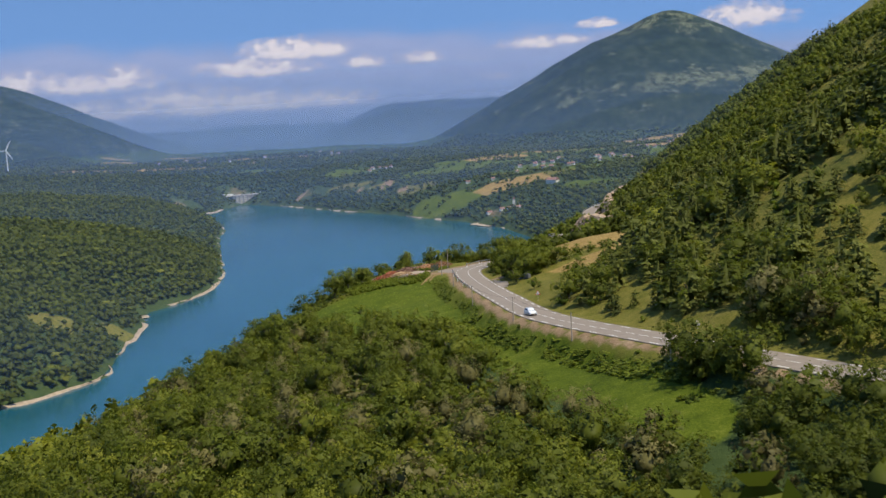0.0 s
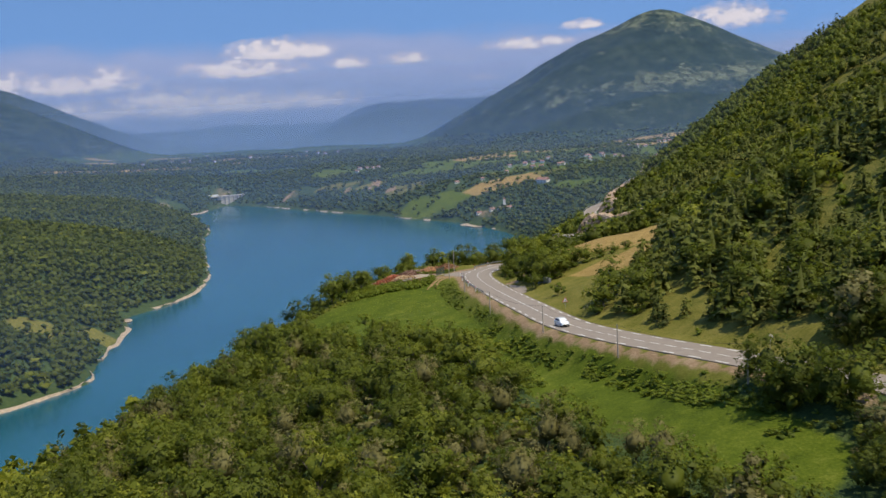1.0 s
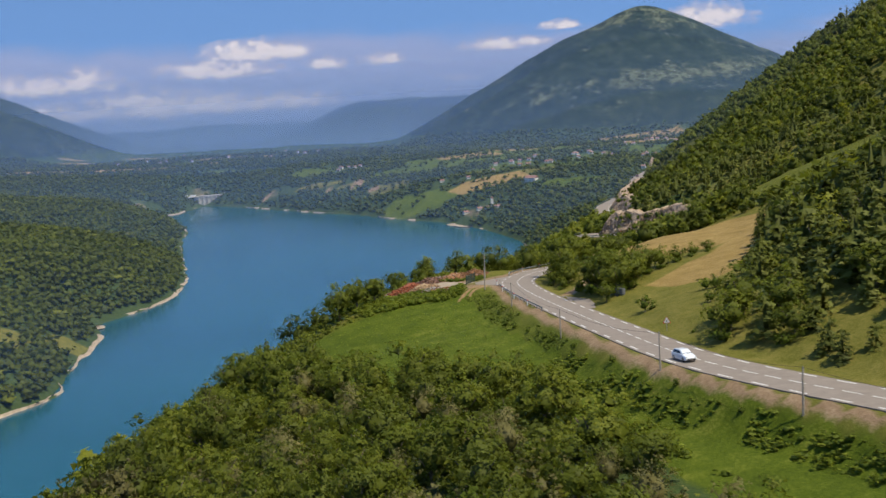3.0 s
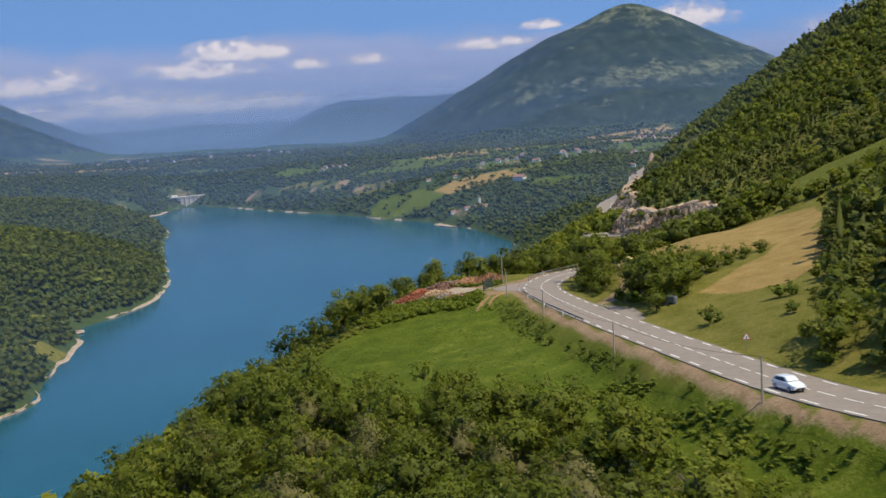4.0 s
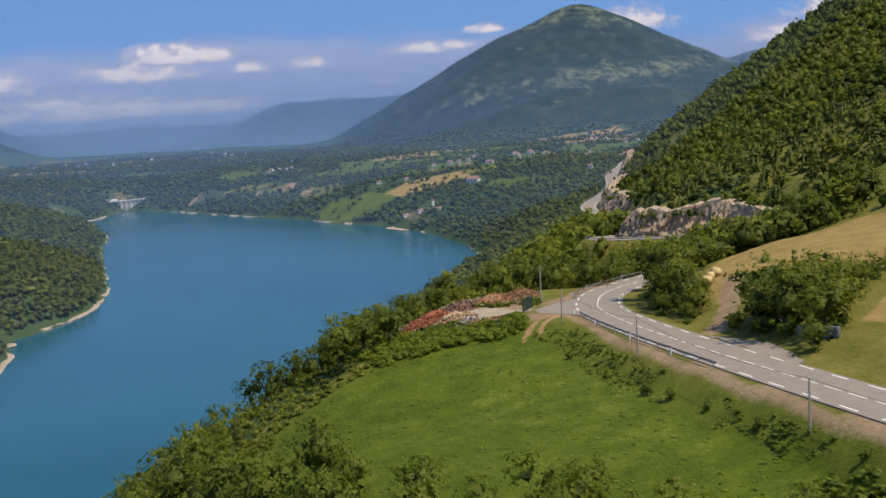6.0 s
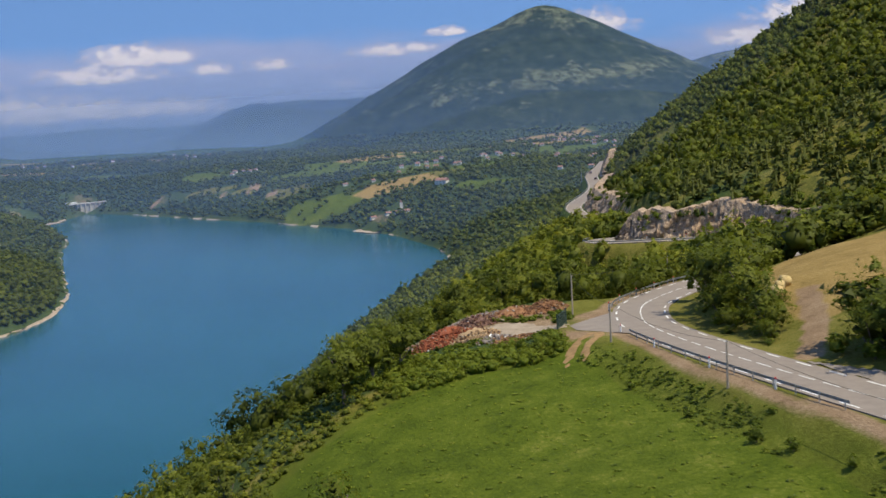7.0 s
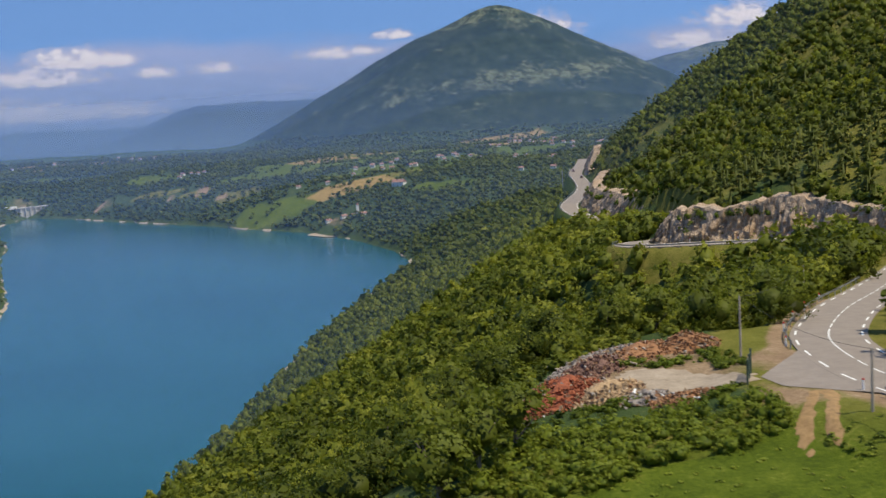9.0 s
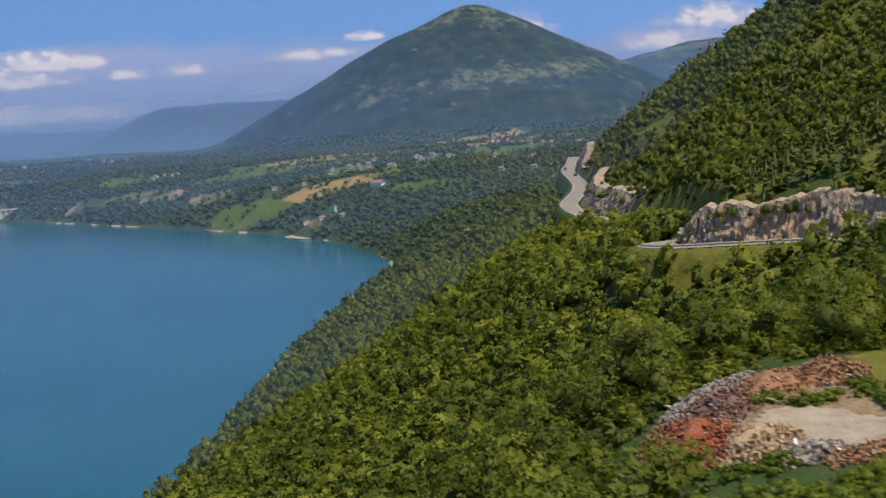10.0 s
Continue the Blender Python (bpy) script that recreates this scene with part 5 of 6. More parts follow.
def shore():
    line = np.vstack([LAKE[:28], LAKE[28:33]])
    pts, t = smooth_line(line, 6.0)
    nrm = np.stack([np.gradient(pts[:, 1]), -np.gradient(pts[:, 0])], 1)
    nrm /= np.linalg.norm(nrm, axis=1)[:, None]
    test = poly_dist(*(pts + nrm * 3).T, LAKE)
    nrm = np.where((test > 0)[:, None], nrm, -nrm)
    w = 1.6 + 3.0 * rumple(t, t * 0, 45, 5, 3) + 15 * np.exp(-((t - s_of(pts, t, 60, 1985)) / 80) ** 2) + 8 * np.exp(-((t - s_of(pts, t, -535, 2480)) / 60) ** 2) + 4 * np.exp(-((t - s_of(pts, t, -330, 855)) / 60) ** 2) + 5 * np.exp(-((t - s_of(pts, t, -330, 1235)) / 50) ** 2)
    w = np.maximum(w, 0.3)
    pts = pts + nrm * (3.2 * rumple(t, t * 0 + 5, 34, 9, 3))[:, None]
    rows = [(-3.0, -0.7), (0.0, 0.25), (0.5, 1.0), (1.0, 1.9), (1.25, 0.6)]
    co = []
    for k in range(len(pts)):
        for f, z in rows:
            q = pts[k] + nrm[k] * (f if f < 0 else f * w[k] + rumple(t[k], f * 10.0, 9, 3, 2) * 0.7)
            co.append((q[0], q[1], z + (0.4 * float(lattice(np.array(t[k] / 7), np.array(f * 3.0), 4)) if f > 0 else 0)))
    m = len(rows)
    a = (np.arange(len(pts) - 1)[:, None] * m + np.arange(m - 1)[None]).ravel()
    me = bpy.data.meshes.new("shore")
    fill_mesh(me, np.array(co), np.stack([a, a + 1, a + m + 1, a + m], 1))
    me.materials.append(mat_plain("shore_gravel", (0.20, 0.15, 0.10), (0.46, 0.37, 0.27), 0.25, 0.95, 0, 0.6, 0.2))
    me.shade_smooth()
    tagged(new("shore", me), "pale bare gravel strip along the lake's edge", "shore", kind="structure")


def s_of(pts, t, x, y):
    return t[np.argmin((pts[:, 0] - x) ** 2 + (pts[:, 1] - y) ** 2)]


shore()

# ---------------------------------------------------------------- road furniture


def box(bm, centre, size, turn=None):
    m = Matrix.Translation(centre) @ (turn.to_4x4() if turn is not None else Matrix()) @ Matrix.Diagonal((*size, 1))
    bmesh.ops.create_cube(bm, size=1, matrix=m)


def rod(bm, p, q, r0, r1=None, seg=8):
    p, q = Vector(p), Vector(q)
    m = Matrix.Translation((p + q) / 2) @ (q - p).to_track_quat("Z", "Y").to_matrix().to_4x4()
    bmesh.ops.create_cone(bm, cap_ends=True, segments=seg, radius1=r0, radius2=r0 if r1 is None else r1, depth=(q - p).length, matrix=m)


def empty(name, x, y, z, rz=0):
    ob = new(name)
    ob.matrix_basis = pose(x, y, z, 0, 0, rz)
    return ob


def guard_rail(s0, s1, off, label):
    root = new("guard_rail")
    bm = bmesh.new()
    prof = [(0.00, 0.46), (0.05, 0.52), (0.00, 0.59), (0.00, 0.63), (0.05, 0.70), (0.00, 0.77)]
    rows = []
    for v in np.linspace(s0, s1, int((s1 - s0) / 1.5) + 2):
        c, d, r = frame_at(v)
        rows.append([bm.verts.new((*(c + r * (off + o)), float(road_z(v)) + z)) for o, z in prof])
    for a, b in zip(rows, rows[1:]):
        for i in range(len(a) - 1):
            bm.faces.new((a[i], a[i + 1], b[i + 1], b[i]))
    bmesh.ops.solidify(bm, geom=bm.faces[:], thickness=0.02)
    part("beam", bm, STEEL, root)
    for v in np.arange(s0 + 0.5, s1, 4.0):
        c, d, r = frame_at(v)
        bm = bmesh.new()
        q = c + r * (off - 0.08)
        z = float(road_z(v))
        box(bm, (q[0], q[1], z + 0.1), (0.1, 0.1, 1.3))
        part("post", bm, STEEL, root)
    return tagged(root, label, "guard rail")


s_gate0, s_gate1 = s_near(5.2, 356), s_near(9.2, 380)
guard_rail(s_near(9, 304), s_gate0, -4.55, "long galvanised steel guard rail along the road edge")
guard_rail(s_gate1, s_near(48, 435), -4.55, "curved galvanised steel guard rail round the bend")
guard_rail(s_near(84, 540), s_near(57, 581), -4.55, "galvanised steel guard rail below the rock face")
guard_rail(s_near(93, 765), s_near(165, 1000), -4.5, "distant steel guard rail along the far road")


def marker_post(s, off):
    c, d, r = frame_at(s)
    q = c + r * off
    root = empty("marker_post", q[0], q[1], float(road_z(s)) - 0.1)
    bm = bmesh.new()
    rod(bm, (0, 0, -0.3), (0, 0, 0.95), 0.11, 0.10)
    part("post", bm, WHITE_PAINT, root)
    bm = bmesh.new()
    rod(bm, (0, 0, 0.95), (0, 0, 1.15), 0.115, 0.07)
    part("cap", bm, RED_PAINT, root, "red reflective cap")
    tagged(root, "white roadside marker post with a red cap", "marker post", "marker posts along the bend")


for y in (316, 330, 345.5, 359):
    marker_post(float(np.interp(y, ROAD[:, 1], ROAD_S)), -4.9)
for k in range(5):
    marker_post(s_gate1 + 2 + 9.5 * k, -4.9)
for k in range(4):
    marker_post(s_near(88, 531) + 13 * k, 4.7)


def utility_pole(x, y, tall=6.2, lean=0.0):
    root = empty("utility_pole", x, y, float(height(x, y)))
    bm = bmesh.new()
    rod(bm, (0, 0, -0.5), (lean, 0, tall), 0.13, 0.09, 10)
    part("pole", bm, TIMBER, root)
    bm = bmesh.new()
    rod(bm, (lean, 0, tall - 0.05), (lean, 0, tall + 0.14), 0.05, 0.03)
    rod(bm, (lean - 0.12, 0, tall - 0.3), (lean + 0.12, 0, tall - 0.3), 0.025)
    part("insulator", bm, STEEL, root)
    tagged(root, "weathered wooden utility pole beside the road", "utility pole", "poles along the road")
    return root.matrix_basis.translation + Vector((lean, 0, tall))


tops = [utility_pole(x, y, h) for x, y, h in ((34, 180, 5.5), (21.5, 210, 5.2), (12.3, 238, 5.0), (4.6, 279, 4.9), (0.2, 321, 4.8), (-3.2, 352, 5.0), (-1.3, 380.4, 6.4), (27.5, 423, 6.0))]


def wires():
    root = new("overhead_wire")
    for a, b in zip(tops, tops[1:]):
        cu = bpy.data.curves.new("wire_span", "CURVE")
        cu.dimensions, cu.bevel_depth, cu.bevel_resolution = "3D", 0.018, 0
        sp = cu.splines.new("POLY")
        sp.points.add(9)
        for i, p in enumerate(sp.points):
            f = i / 9
            q = a.lerp(b, f)
            p.co = (q.x, q.y, q.z - 0.9 * 4 * f * (1 - f), 1)
        cu.materials.append(RUBBER)
        ob = new("wire_span", cu)
        ob.parent = root
    tagged(root, "thin dark overhead wire between wooden poles", "wire")


wires()


def road_sign(x, y, kind, facing):
    root = empty("road_sign", x, y, float(height(x, y)), facing)
    bm = bmesh.new()
    rod(bm, (0, 0.03, -0.4), (0, 0.03, 2.3), 0.04)
    part("post", bm, STEEL, root)

    def plate(name, pts, depth, mat, label):
        bm = bmesh.new()
        f = bm.faces.new([bm.verts.new((px, -depth, pz)) for px, pz in pts])
        g = bmesh.ops.extrude_face_region(bm, geom=[f])
        bmesh.ops.translate(bm, verts=[v for v in g["geom"] if isinstance(v, bmesh.types.BMVert)], vec=(0, 0.012, 0))
        bmesh.ops.recalc_face_normals(bm, faces=bm.faces)
        return part(name, bm, mat, root, label)

    if kind == "warning":
        plate("border", [(-0.62, 1.35), (0.62, 1.35), (0, 2.42)], 0.0, RED_PAINT, "red triangular border")
        plate("panel", [(-0.46, 1.44), (0.46, 1.44), (0, 2.24)], 0.016, WHITE_PAINT, "white triangular face")
        plate("symbol", [(-0.06, 1.5), (0.06, 1.5), (0.06, 1.85), (-0.06, 1.85)], 0.022, RUBBER, "black symbol")
        tagged(root, "white triangular warning sign with a red border", "road sign")
    else:
        plate("border", [(0, 1.45), (0.55, 2.0), (0, 2.55), (-0.55, 2.0)], 0.0, WHITE_PAINT, "white diamond border")
        plate("panel", [(0, 1.65), (0.35, 2.0), (0, 2.35), (-0.35, 2.0)], 0.016, YELLOW_PAINT, "yellow diamond face")
        tagged(root, "yellow and white diamond priority road sign", "road sign")


road_sign(19.8, 267.5, "warning", -8)
road_sign(42.0, 197.0, "priority", -14)

# ---------------------------------------------------------------- cars


def car(s, off, paint, towards, label):
    c, d, r = frame_at(s)
    q = c + r * off
    ang = math.degrees(math.atan2(d[1], d[0])) + (180 if towards else 0)
    root = empty("car", q[0], q[1], float(road_z(s)) + 0.02, ang)
    slope = math.degrees(math.atan2(float(road_z(s + 2) - road_z(s - 2)), 4)) * (-1 if towards else 1)
    root.matrix_basis = root.matrix_basis @ pose(0, 0, 0, 0, -slope, 0)
    L, W = 4.35, 1.78

    def loft(name, stations, mat, lab="", bevel=0.06):
        bm = bmesh.new()
        rings = []
        for x, zb, zt, wb, wt in stations:
            rings.append([bm.verts.new((x, -wb / 2, zb)), bm.verts.new((x, wb / 2, zb)), bm.verts.new((x, wt / 2, zt)), bm.verts.new((x, -wt / 2, zt))])
        for a, b in zip(rings, rings[1:]):
            for i in range(4):
                bm.faces.new((a[i], a[(i + 1) % 4], b[(i + 1) % 4], b[i]))
        bm.faces.new(rings[0])
        bm.faces.new(rings[-1])
        bmesh.ops.recalc_face_normals(bm, faces=bm.faces)
        bmesh.ops.bevel(bm, geom=bm.edges[:], offset=bevel, segments=2, affect="EDGES", profile=0.6)
        ob = part(name, bm, mat, root, lab)
        ob.data.shade_smooth()
        return ob

    loft("body", [(-2.15, 0.42, 0.86, 1.5, 1.55), (-2.0, 0.28, 0.98, 1.7, 1.66), (-1.0, 0.22, 1.0, W, 1.7), (0.6, 0.22, 0.98, W, 1.7), (1.3, 0.24, 0.93, W, 1.62), (2.0, 0.28, 0.76, 1.7, 1.5), (2.18, 0.36, 0.62, 1.5, 1.35)], paint)
    loft("cabin", [(-2.0, 0.93, 1.1, 1.5, 1.3), (-1.55, 0.93, 1.46, 1.56, 1.22), (0.1, 0.93, 1.5, 1.58, 1.26), (0.45, 0.93, 1.42, 1.56, 1.2), (1.15, 0.9, 0.97, 1.5, 1.4)], paint, "", 0.04)
    loft("windscreen", [(0.42, 1.02, 1.40, 1.40, 1.16), (1.02, 1.0, 1.06, 1.42, 1.36)], GLASS_DARK, "dark windscreen", 0.02)
    loft("rear_window", [(-1.98, 1.02, 1.14, 1.32, 1.2), (-1.62, 1.04, 1.42, 1.34, 1.14)], GLASS_DARK, "dark rear window", 0.02)
    for side in (-1, 1):
        bm = bmesh.new()
        pts = [(-1.5, 1.03), (-1.4, 1.36), (0.1, 1.40), (0.75, 1.04)]
        f = bm.faces.new([bm.verts.new((x, side * (0.795 - (z - 1.0) * 0.36), z)) for x, z in pts])
        g = bmesh.ops.extrude_face_region(bm, geom=[f])
        bmesh.ops.translate(bm, verts=[v for v in g["geom"] if isinstance(v, bmesh.types.BMVert)], vec=(0, side * 0.012, 0))
        bmesh.ops.recalc_face_normals(bm, faces=bm.faces)
        part("side_window", bm, GLASS_DARK, root, "dark side window")
        for x in (-1.32, 1.35):
            bm = bmesh.new()
            bmesh.ops.create_cone(bm, cap_ends=True, segments=18, radius1=0.32, radius2=0.32, depth=0.2, matrix=Matrix.Translation((x, side * 0.8, 0.32)) @ Matrix.Rotation(math.pi / 2, 4, "X"))
            bmesh.ops.bevel(bm, geom=[e for e in bm.edges if len(e.link_faces) == 2 and any(len(f.verts) > 4 for f in e.link_faces)], offset=0.04, segments=2, affect="EDGES")
            tyre = part("wheel", bm, RUBBER, root, "black tyre")
            bm = bmesh.new()
            bmesh.ops.create_cone(bm, cap_ends=True, segments=14, radius1=0.2, radius2=0.2, depth=0.04, matrix=Matrix.Translation((x, side * 0.9, 0.32)) @ Matrix.Rotation(math.pi / 2, 4, "X"))
            part("rim", bm, STEEL, tyre, "grey wheel rim")
        bm = bmesh.new()
        box(bm, (2.08, side * 0.58, 0.66), (0.12, 0.3, 0.13))
        part("headlight", bm, STEEL, root, "clear headlight")
    bm = bmesh.new()
    box(bm, (2.17, 0, 0.42), (0.06, 1.1, 0.16))
    part("grille", bm, RUBBER, root, "dark lower grille")
    tagged(root, label, "car")


car(s_near(17.5, 241.5), -1.8, CAR_PAINT, True, "silver-white hatchback car on the asphalt road")
car(s_near(148, 935), 1.8, DARK_PAINT, False, "small dark red car on the far road")
car(s_near(160, 985), -1.8, DARK_PAINT, True, "small dark car at the end of the far road")

# ---------------------------------------------------------------- the tip by the bend


def sheet_on_ground(name, outline, up, mat, label, category, step=0.8):
    """A paved or bare patch that follows the ground."""
    poly = np.array(outline, float)
    bm = bmesh.new()
    x0, y0 = poly.min(0)
    x1, y1 = poly.max(0)
    verts = {}
    for i in range(int((x1 - x0) / step) + 2):
        for j in range(int((y1 - y0) / step) + 2):
            verts[i, j] = (x0 + i * step, y0 + j * step)
    keys = list(verts)
    pos = np.array([verts[k] for k in keys])
    d = dict(zip(keys, poly_dist(pos[:, 0], pos[:, 1], poly) + 0.3 * lattice(pos[:, 0], pos[:, 1], 5)))
    z = dict(zip(keys, height(pos[:, 0], pos[:, 1])))
    bv = {}
    for (i, j) in keys:
        quad = [(i, j), (i + 1, j), (i + 1, j + 1), (i, j + 1)]
        if all(q in d for q in quad) and sum(d[q] for q in quad) < 0:
            for q in quad:
                if q not in bv:
                    bv[q] = bm.verts.new((*verts[q], z[q] + up))
            bm.faces.new([bv[q] for q in quad])
    return tagged(part(name, bm, mat, None), label, category, kind="structure")


def blend_apron():
    """The asphalt mouth of the side entrance, from the road's edge to the gate."""
    bm = bmesh.new()
    rows = []
    for v in np.linspace(s_gate0 + 1.0, s_gate1 - 1.0, 12):
        c, d, r = frame_at(v)
        f = (v - s_gate0) / (s_gate1 - s_gate0)
        inner = c - r * 4.1
        outer = Vector((-4.6, 364.0 + 5.0 * f))
        row = []
        for k in range(7):
            u = k / 6
            q = Vector(inner).lerp(outer, u)
            g = float(height(q.x, q.y))
            row.append(bm.verts.new((q.x, q.y, max(float(road_z(v)) * max(1 - 3 * u, 0) + (g + 0.05) * min(3 * u, 1), g + 0.04) - (0.006 if k == 0 else 0))))
        rows.append(row)
    for a, b in zip(rows, rows[1:]):
        for i in range(6):
            bm.faces.new((a[i], b[i], b[i + 1], a[i + 1]))
    bmesh.ops.recalc_face_normals(bm, faces=bm.faces)
    part("road_mouth", bm, ASPHALT, road, "worn asphalt mouth of a side entrance")


blend_apron()


tagged(sheet_on_ground("lay_by", [(11.2, 328), (13.4, 323), (15.0, 316), (15.4, 309), (13.9, 301), (12.9, 305), (11.9, 316)], 0.10, ASPHALT, "worn asphalt lay-by at the road's inner edge", "lay-by", 0.5), kind="structure")


def heap(name, cx, cy, rx, ry, tall, turn, mat, seed, label, cat="earth heap"):
    n, m = 40, 16
    co = []
    c, sn = math.cos(radians(turn)), math.sin(radians(turn))
    for j in range(m):
        for i in range(n):
            a, f = 2 * math.pi * i / n, j / (m - 1)
            px, py = rx * f * math.cos(a) * (1 + 0.2 * math.sin(3 * a + seed)), ry * f * math.sin(a) * (1 + 0.15 * math.cos(2 * a + seed))
            x, y = cx + px * c - py * sn, cy + px * sn + py * c
            h = tall * (1 - f ** 1.6) * (1 + 0.5 * float(rumple(x, y, 3.0, seed, 3))) + 0.42 * float(rumple(x, y, 1.1, seed + 7, 3)) * (1 - f * 0.6)
            co.append((x, y, float(height(x, y)) + h - 0.25 * f))
    quads = [(j * n + i, j * n + (i + 1) % n, (j + 1) * n + (i + 1) % n, (j + 1) * n + i) for j in range(m - 1) for i in range(n)]
    me = bpy.data.meshes.new(name)
    fill_mesh(me, np.array(co), np.array(quads))
    me.materials.append(mat)
    return tagged(new(name, me), label, cat)


TAN_DEBRIS = mat_plain("pale_straw_and_timber_waste", (0.20, 0.115, 0.055), (0.50, 0.36, 0.21), 1.4, 0.95, 0, 1.0, 0.15)
HEAPS = [(-20.8, 378.6, 4.2, 2.6, 1.3, 68, RED_SOIL, "rust-red heap of rubble and earth on the tip's edge"), (-24.0, 376.6, 2.8, 1.8, 0.9, 60, RED_SOIL, "small rust-red heap spilling down the slope"),
         (-15.6, 385.2, 4.0, 1.9, 1.2, 42, PURPLE_BRUSH, "purplish-brown heap of dry brushwood on the tip's edge"), (-14.5, 390.0, 6.0, 1.1, 0.8, 42, GREY_RUBBLE, "long grey bank of sticks and rubble on the tip's rim"),
         (-8.6, 389.6, 3.4, 1.9, 1.1, 35, RUST_SOIL, "orange-brown heap of earth along the tip's edge"), (-3.6, 389.3, 2.5, 2.0, 1.4, 10, RUST_SOIL, "tall orange-brown earth heap beside the woods"),
         (-17.2, 375.4, 3.1, 1.8, 1.0, 35, TAN_DEBRIS, "pale heap of broken timber and straw waste"), (-15.0, 371.3, 2.1, 1.2, 0.6, 20, GREY_RUBBLE, "low grey heap of rubble on the tip"),
         (-12.2, 369.0, 2.3, 1.1, 0.6, 15, RUST_SOIL, "low orange earth heap beside the hedge"), (-26.0, 377.6, 2.6, 1.0, 0.7, 62, GREY_RUBBLE, "grey heap of broken rubble spilling down the slope")]
for i, h in enumerate(HEAPS):
    heap("soil_mound", h[0], h[1], h[2] * 1.45, h[3] * 1.5, h[4] * 0.85, h[5], h[6], 31 + i, h[7])
tagged(sheet_on_ground("yard", [(-17, 374), (-9, 370), (-5.2, 366.8), (-4.6, 370.5), (-6, 376), (-8, 381), (-12, 383), (-16, 380)], 0.05, YARD_GRAVEL, "pale grey gravel yard behind the gate", "gravel yard"), kind="structure")


EARTH = mat_plain("bare_earth", (0.16, 0.088, 0.032), (0.36, 0.225, 0.095), 1.5, 0.95, 0, 0.6, 0.04)


def wheel_rut(shift, seed):
    """A worn strip of bare earth that follows the ground, with ragged edges."""
    line, t = smooth_line([(-8.6 + shift, 349.5), (-7.6 + shift, 352.5), (-5.9 + shift, 355.6), (-4.2 + shift * 0.8, 358.2), (-2.9 + shift * 0.4, 361.2)], 0.35)
    bm = bmesh.new()
    rows = []
    for k, (x, y) in enumerate(line):
        wide = (0.62 + 0.22 * float(rumple(t[k], seed * 5.0, 1.6, seed, 3))) * min(1.0, 0.25 + t[k] / 2)
        row = []
        for f in (-1.0, -0.35, 0.35, 1.0):
            q = x + f * wide + 0.12 * float(lattice(np.array(t[k] * 2.1), np.array(f * 3.0), seed))
            row.append(bm.verts.new((q, y, float(height(q, y)) + (0.05 if abs(f) < 0.5 else 0.015))))
        rows.append(row)
    for p, q in zip(rows, rows[1:]):
        for i in range(3):
            bm.faces.new((p[i], p[i + 1], q[i + 1], q[i]))
    tagged(part("wheel_rut", bm, EARTH, None), "worn bare earth wheel rut through the grass", "wheel rut", kind="structure")


wheel_rut(-1.0, 3)
wheel_rut(1.3, 4)


def rubble():
    """Loose broken stone, brick and wood that covers the heaps."""
    m, nt, p, link = shader("mixed_rubble")
    isl = nt.nodes.new("ShaderNodeNewGeometry").outputs["Random Per Island"]
    link(ramp(nt, isl, [(0.0, (0.10, 0.06, 0.04)), (0.25, (0.20, 0.085, 0.045)), (0.55, (0.30, 0.17, 0.085)), (0.8, (0.27, 0.20, 0.125)), (0.95, (0.30, 0.27, 0.24)), (1.0, (0.6, 0.57, 0.52))]), p.inputs["Base Color"])
    p.inputs["Roughness"].default_value = 0.95
    rng = np.random.default_rng(77)
    cube = np.array([(x, y, z) for z in (-1, 1) for x, y in ((-1, -1), (1, -1), (1, 1), (-1, 1))], float)
    sides = np.array([(0, 3, 2, 1), (4, 5, 6, 7), (0, 1, 5, 4), (1, 2, 6, 5), (2, 3, 7, 6), (3, 0, 4, 7)])
    for h in HEAPS:
        n = int(90 * h[2] * h[3] / 5)
        co, qs = [], []
        rx, ry, tall = h[2] * 1.5, h[3] * 1.6, h[4] * 0.85
        c, sn = math.cos(radians(h[5])), math.sin(radians(h[5]))
        for k in range(n * 3):
            f, a = math.sqrt(rng.uniform(0, 1.1)), rng.uniform(0, 6.28)
            px, py = rx * f * math.cos(a), ry * f * math.sin(a)
            x, y = h[0] + px * c - py * sn, h[1] + px * sn + py * c
            z = float(height(x, y)) + max(tall * (1 - f ** 1.6), 0) * rng.uniform(0.95, 1.4) + 0.05
            long = rng.uniform() < 0.16
            size = (rng.uniform(0.3, 0.8), 0.05, 0.04) if long else tuple(rng.uniform(0.05, 0.2, 3))
            m3 = Matrix.Rotation(rng.uniform(0, 6.28), 3, "Z") @ Matrix.Rotation(rng.normal() * 0.5, 3, "X") @ Matrix.Rotation(rng.normal() * 0.35, 3, "Y")
            v = (cube * np.array(size) * rng.uniform(0.75, 1.1, (8, 3))) @ np.array(m3).T + np.array((x, y, z))
            qs.append(sides + 8 * len(co))
            co.append(v)
        me = bpy.data.meshes.new("rubble")
        fill_mesh(me, np.vstack(co), np.vstack(qs))
        me.shade_flat()
        me.materials.append(h[6])
        me.materials.append(m)
        me.polygons.foreach_set("material_index", np.repeat((rng.uniform(0, 1, len(co)) < 0.25).astype(np.int32), 6))
        tagged(new("rubble", me), "broken brick, stone and timber strewn over a heap", "rubble", kind="stuff")


rubble()


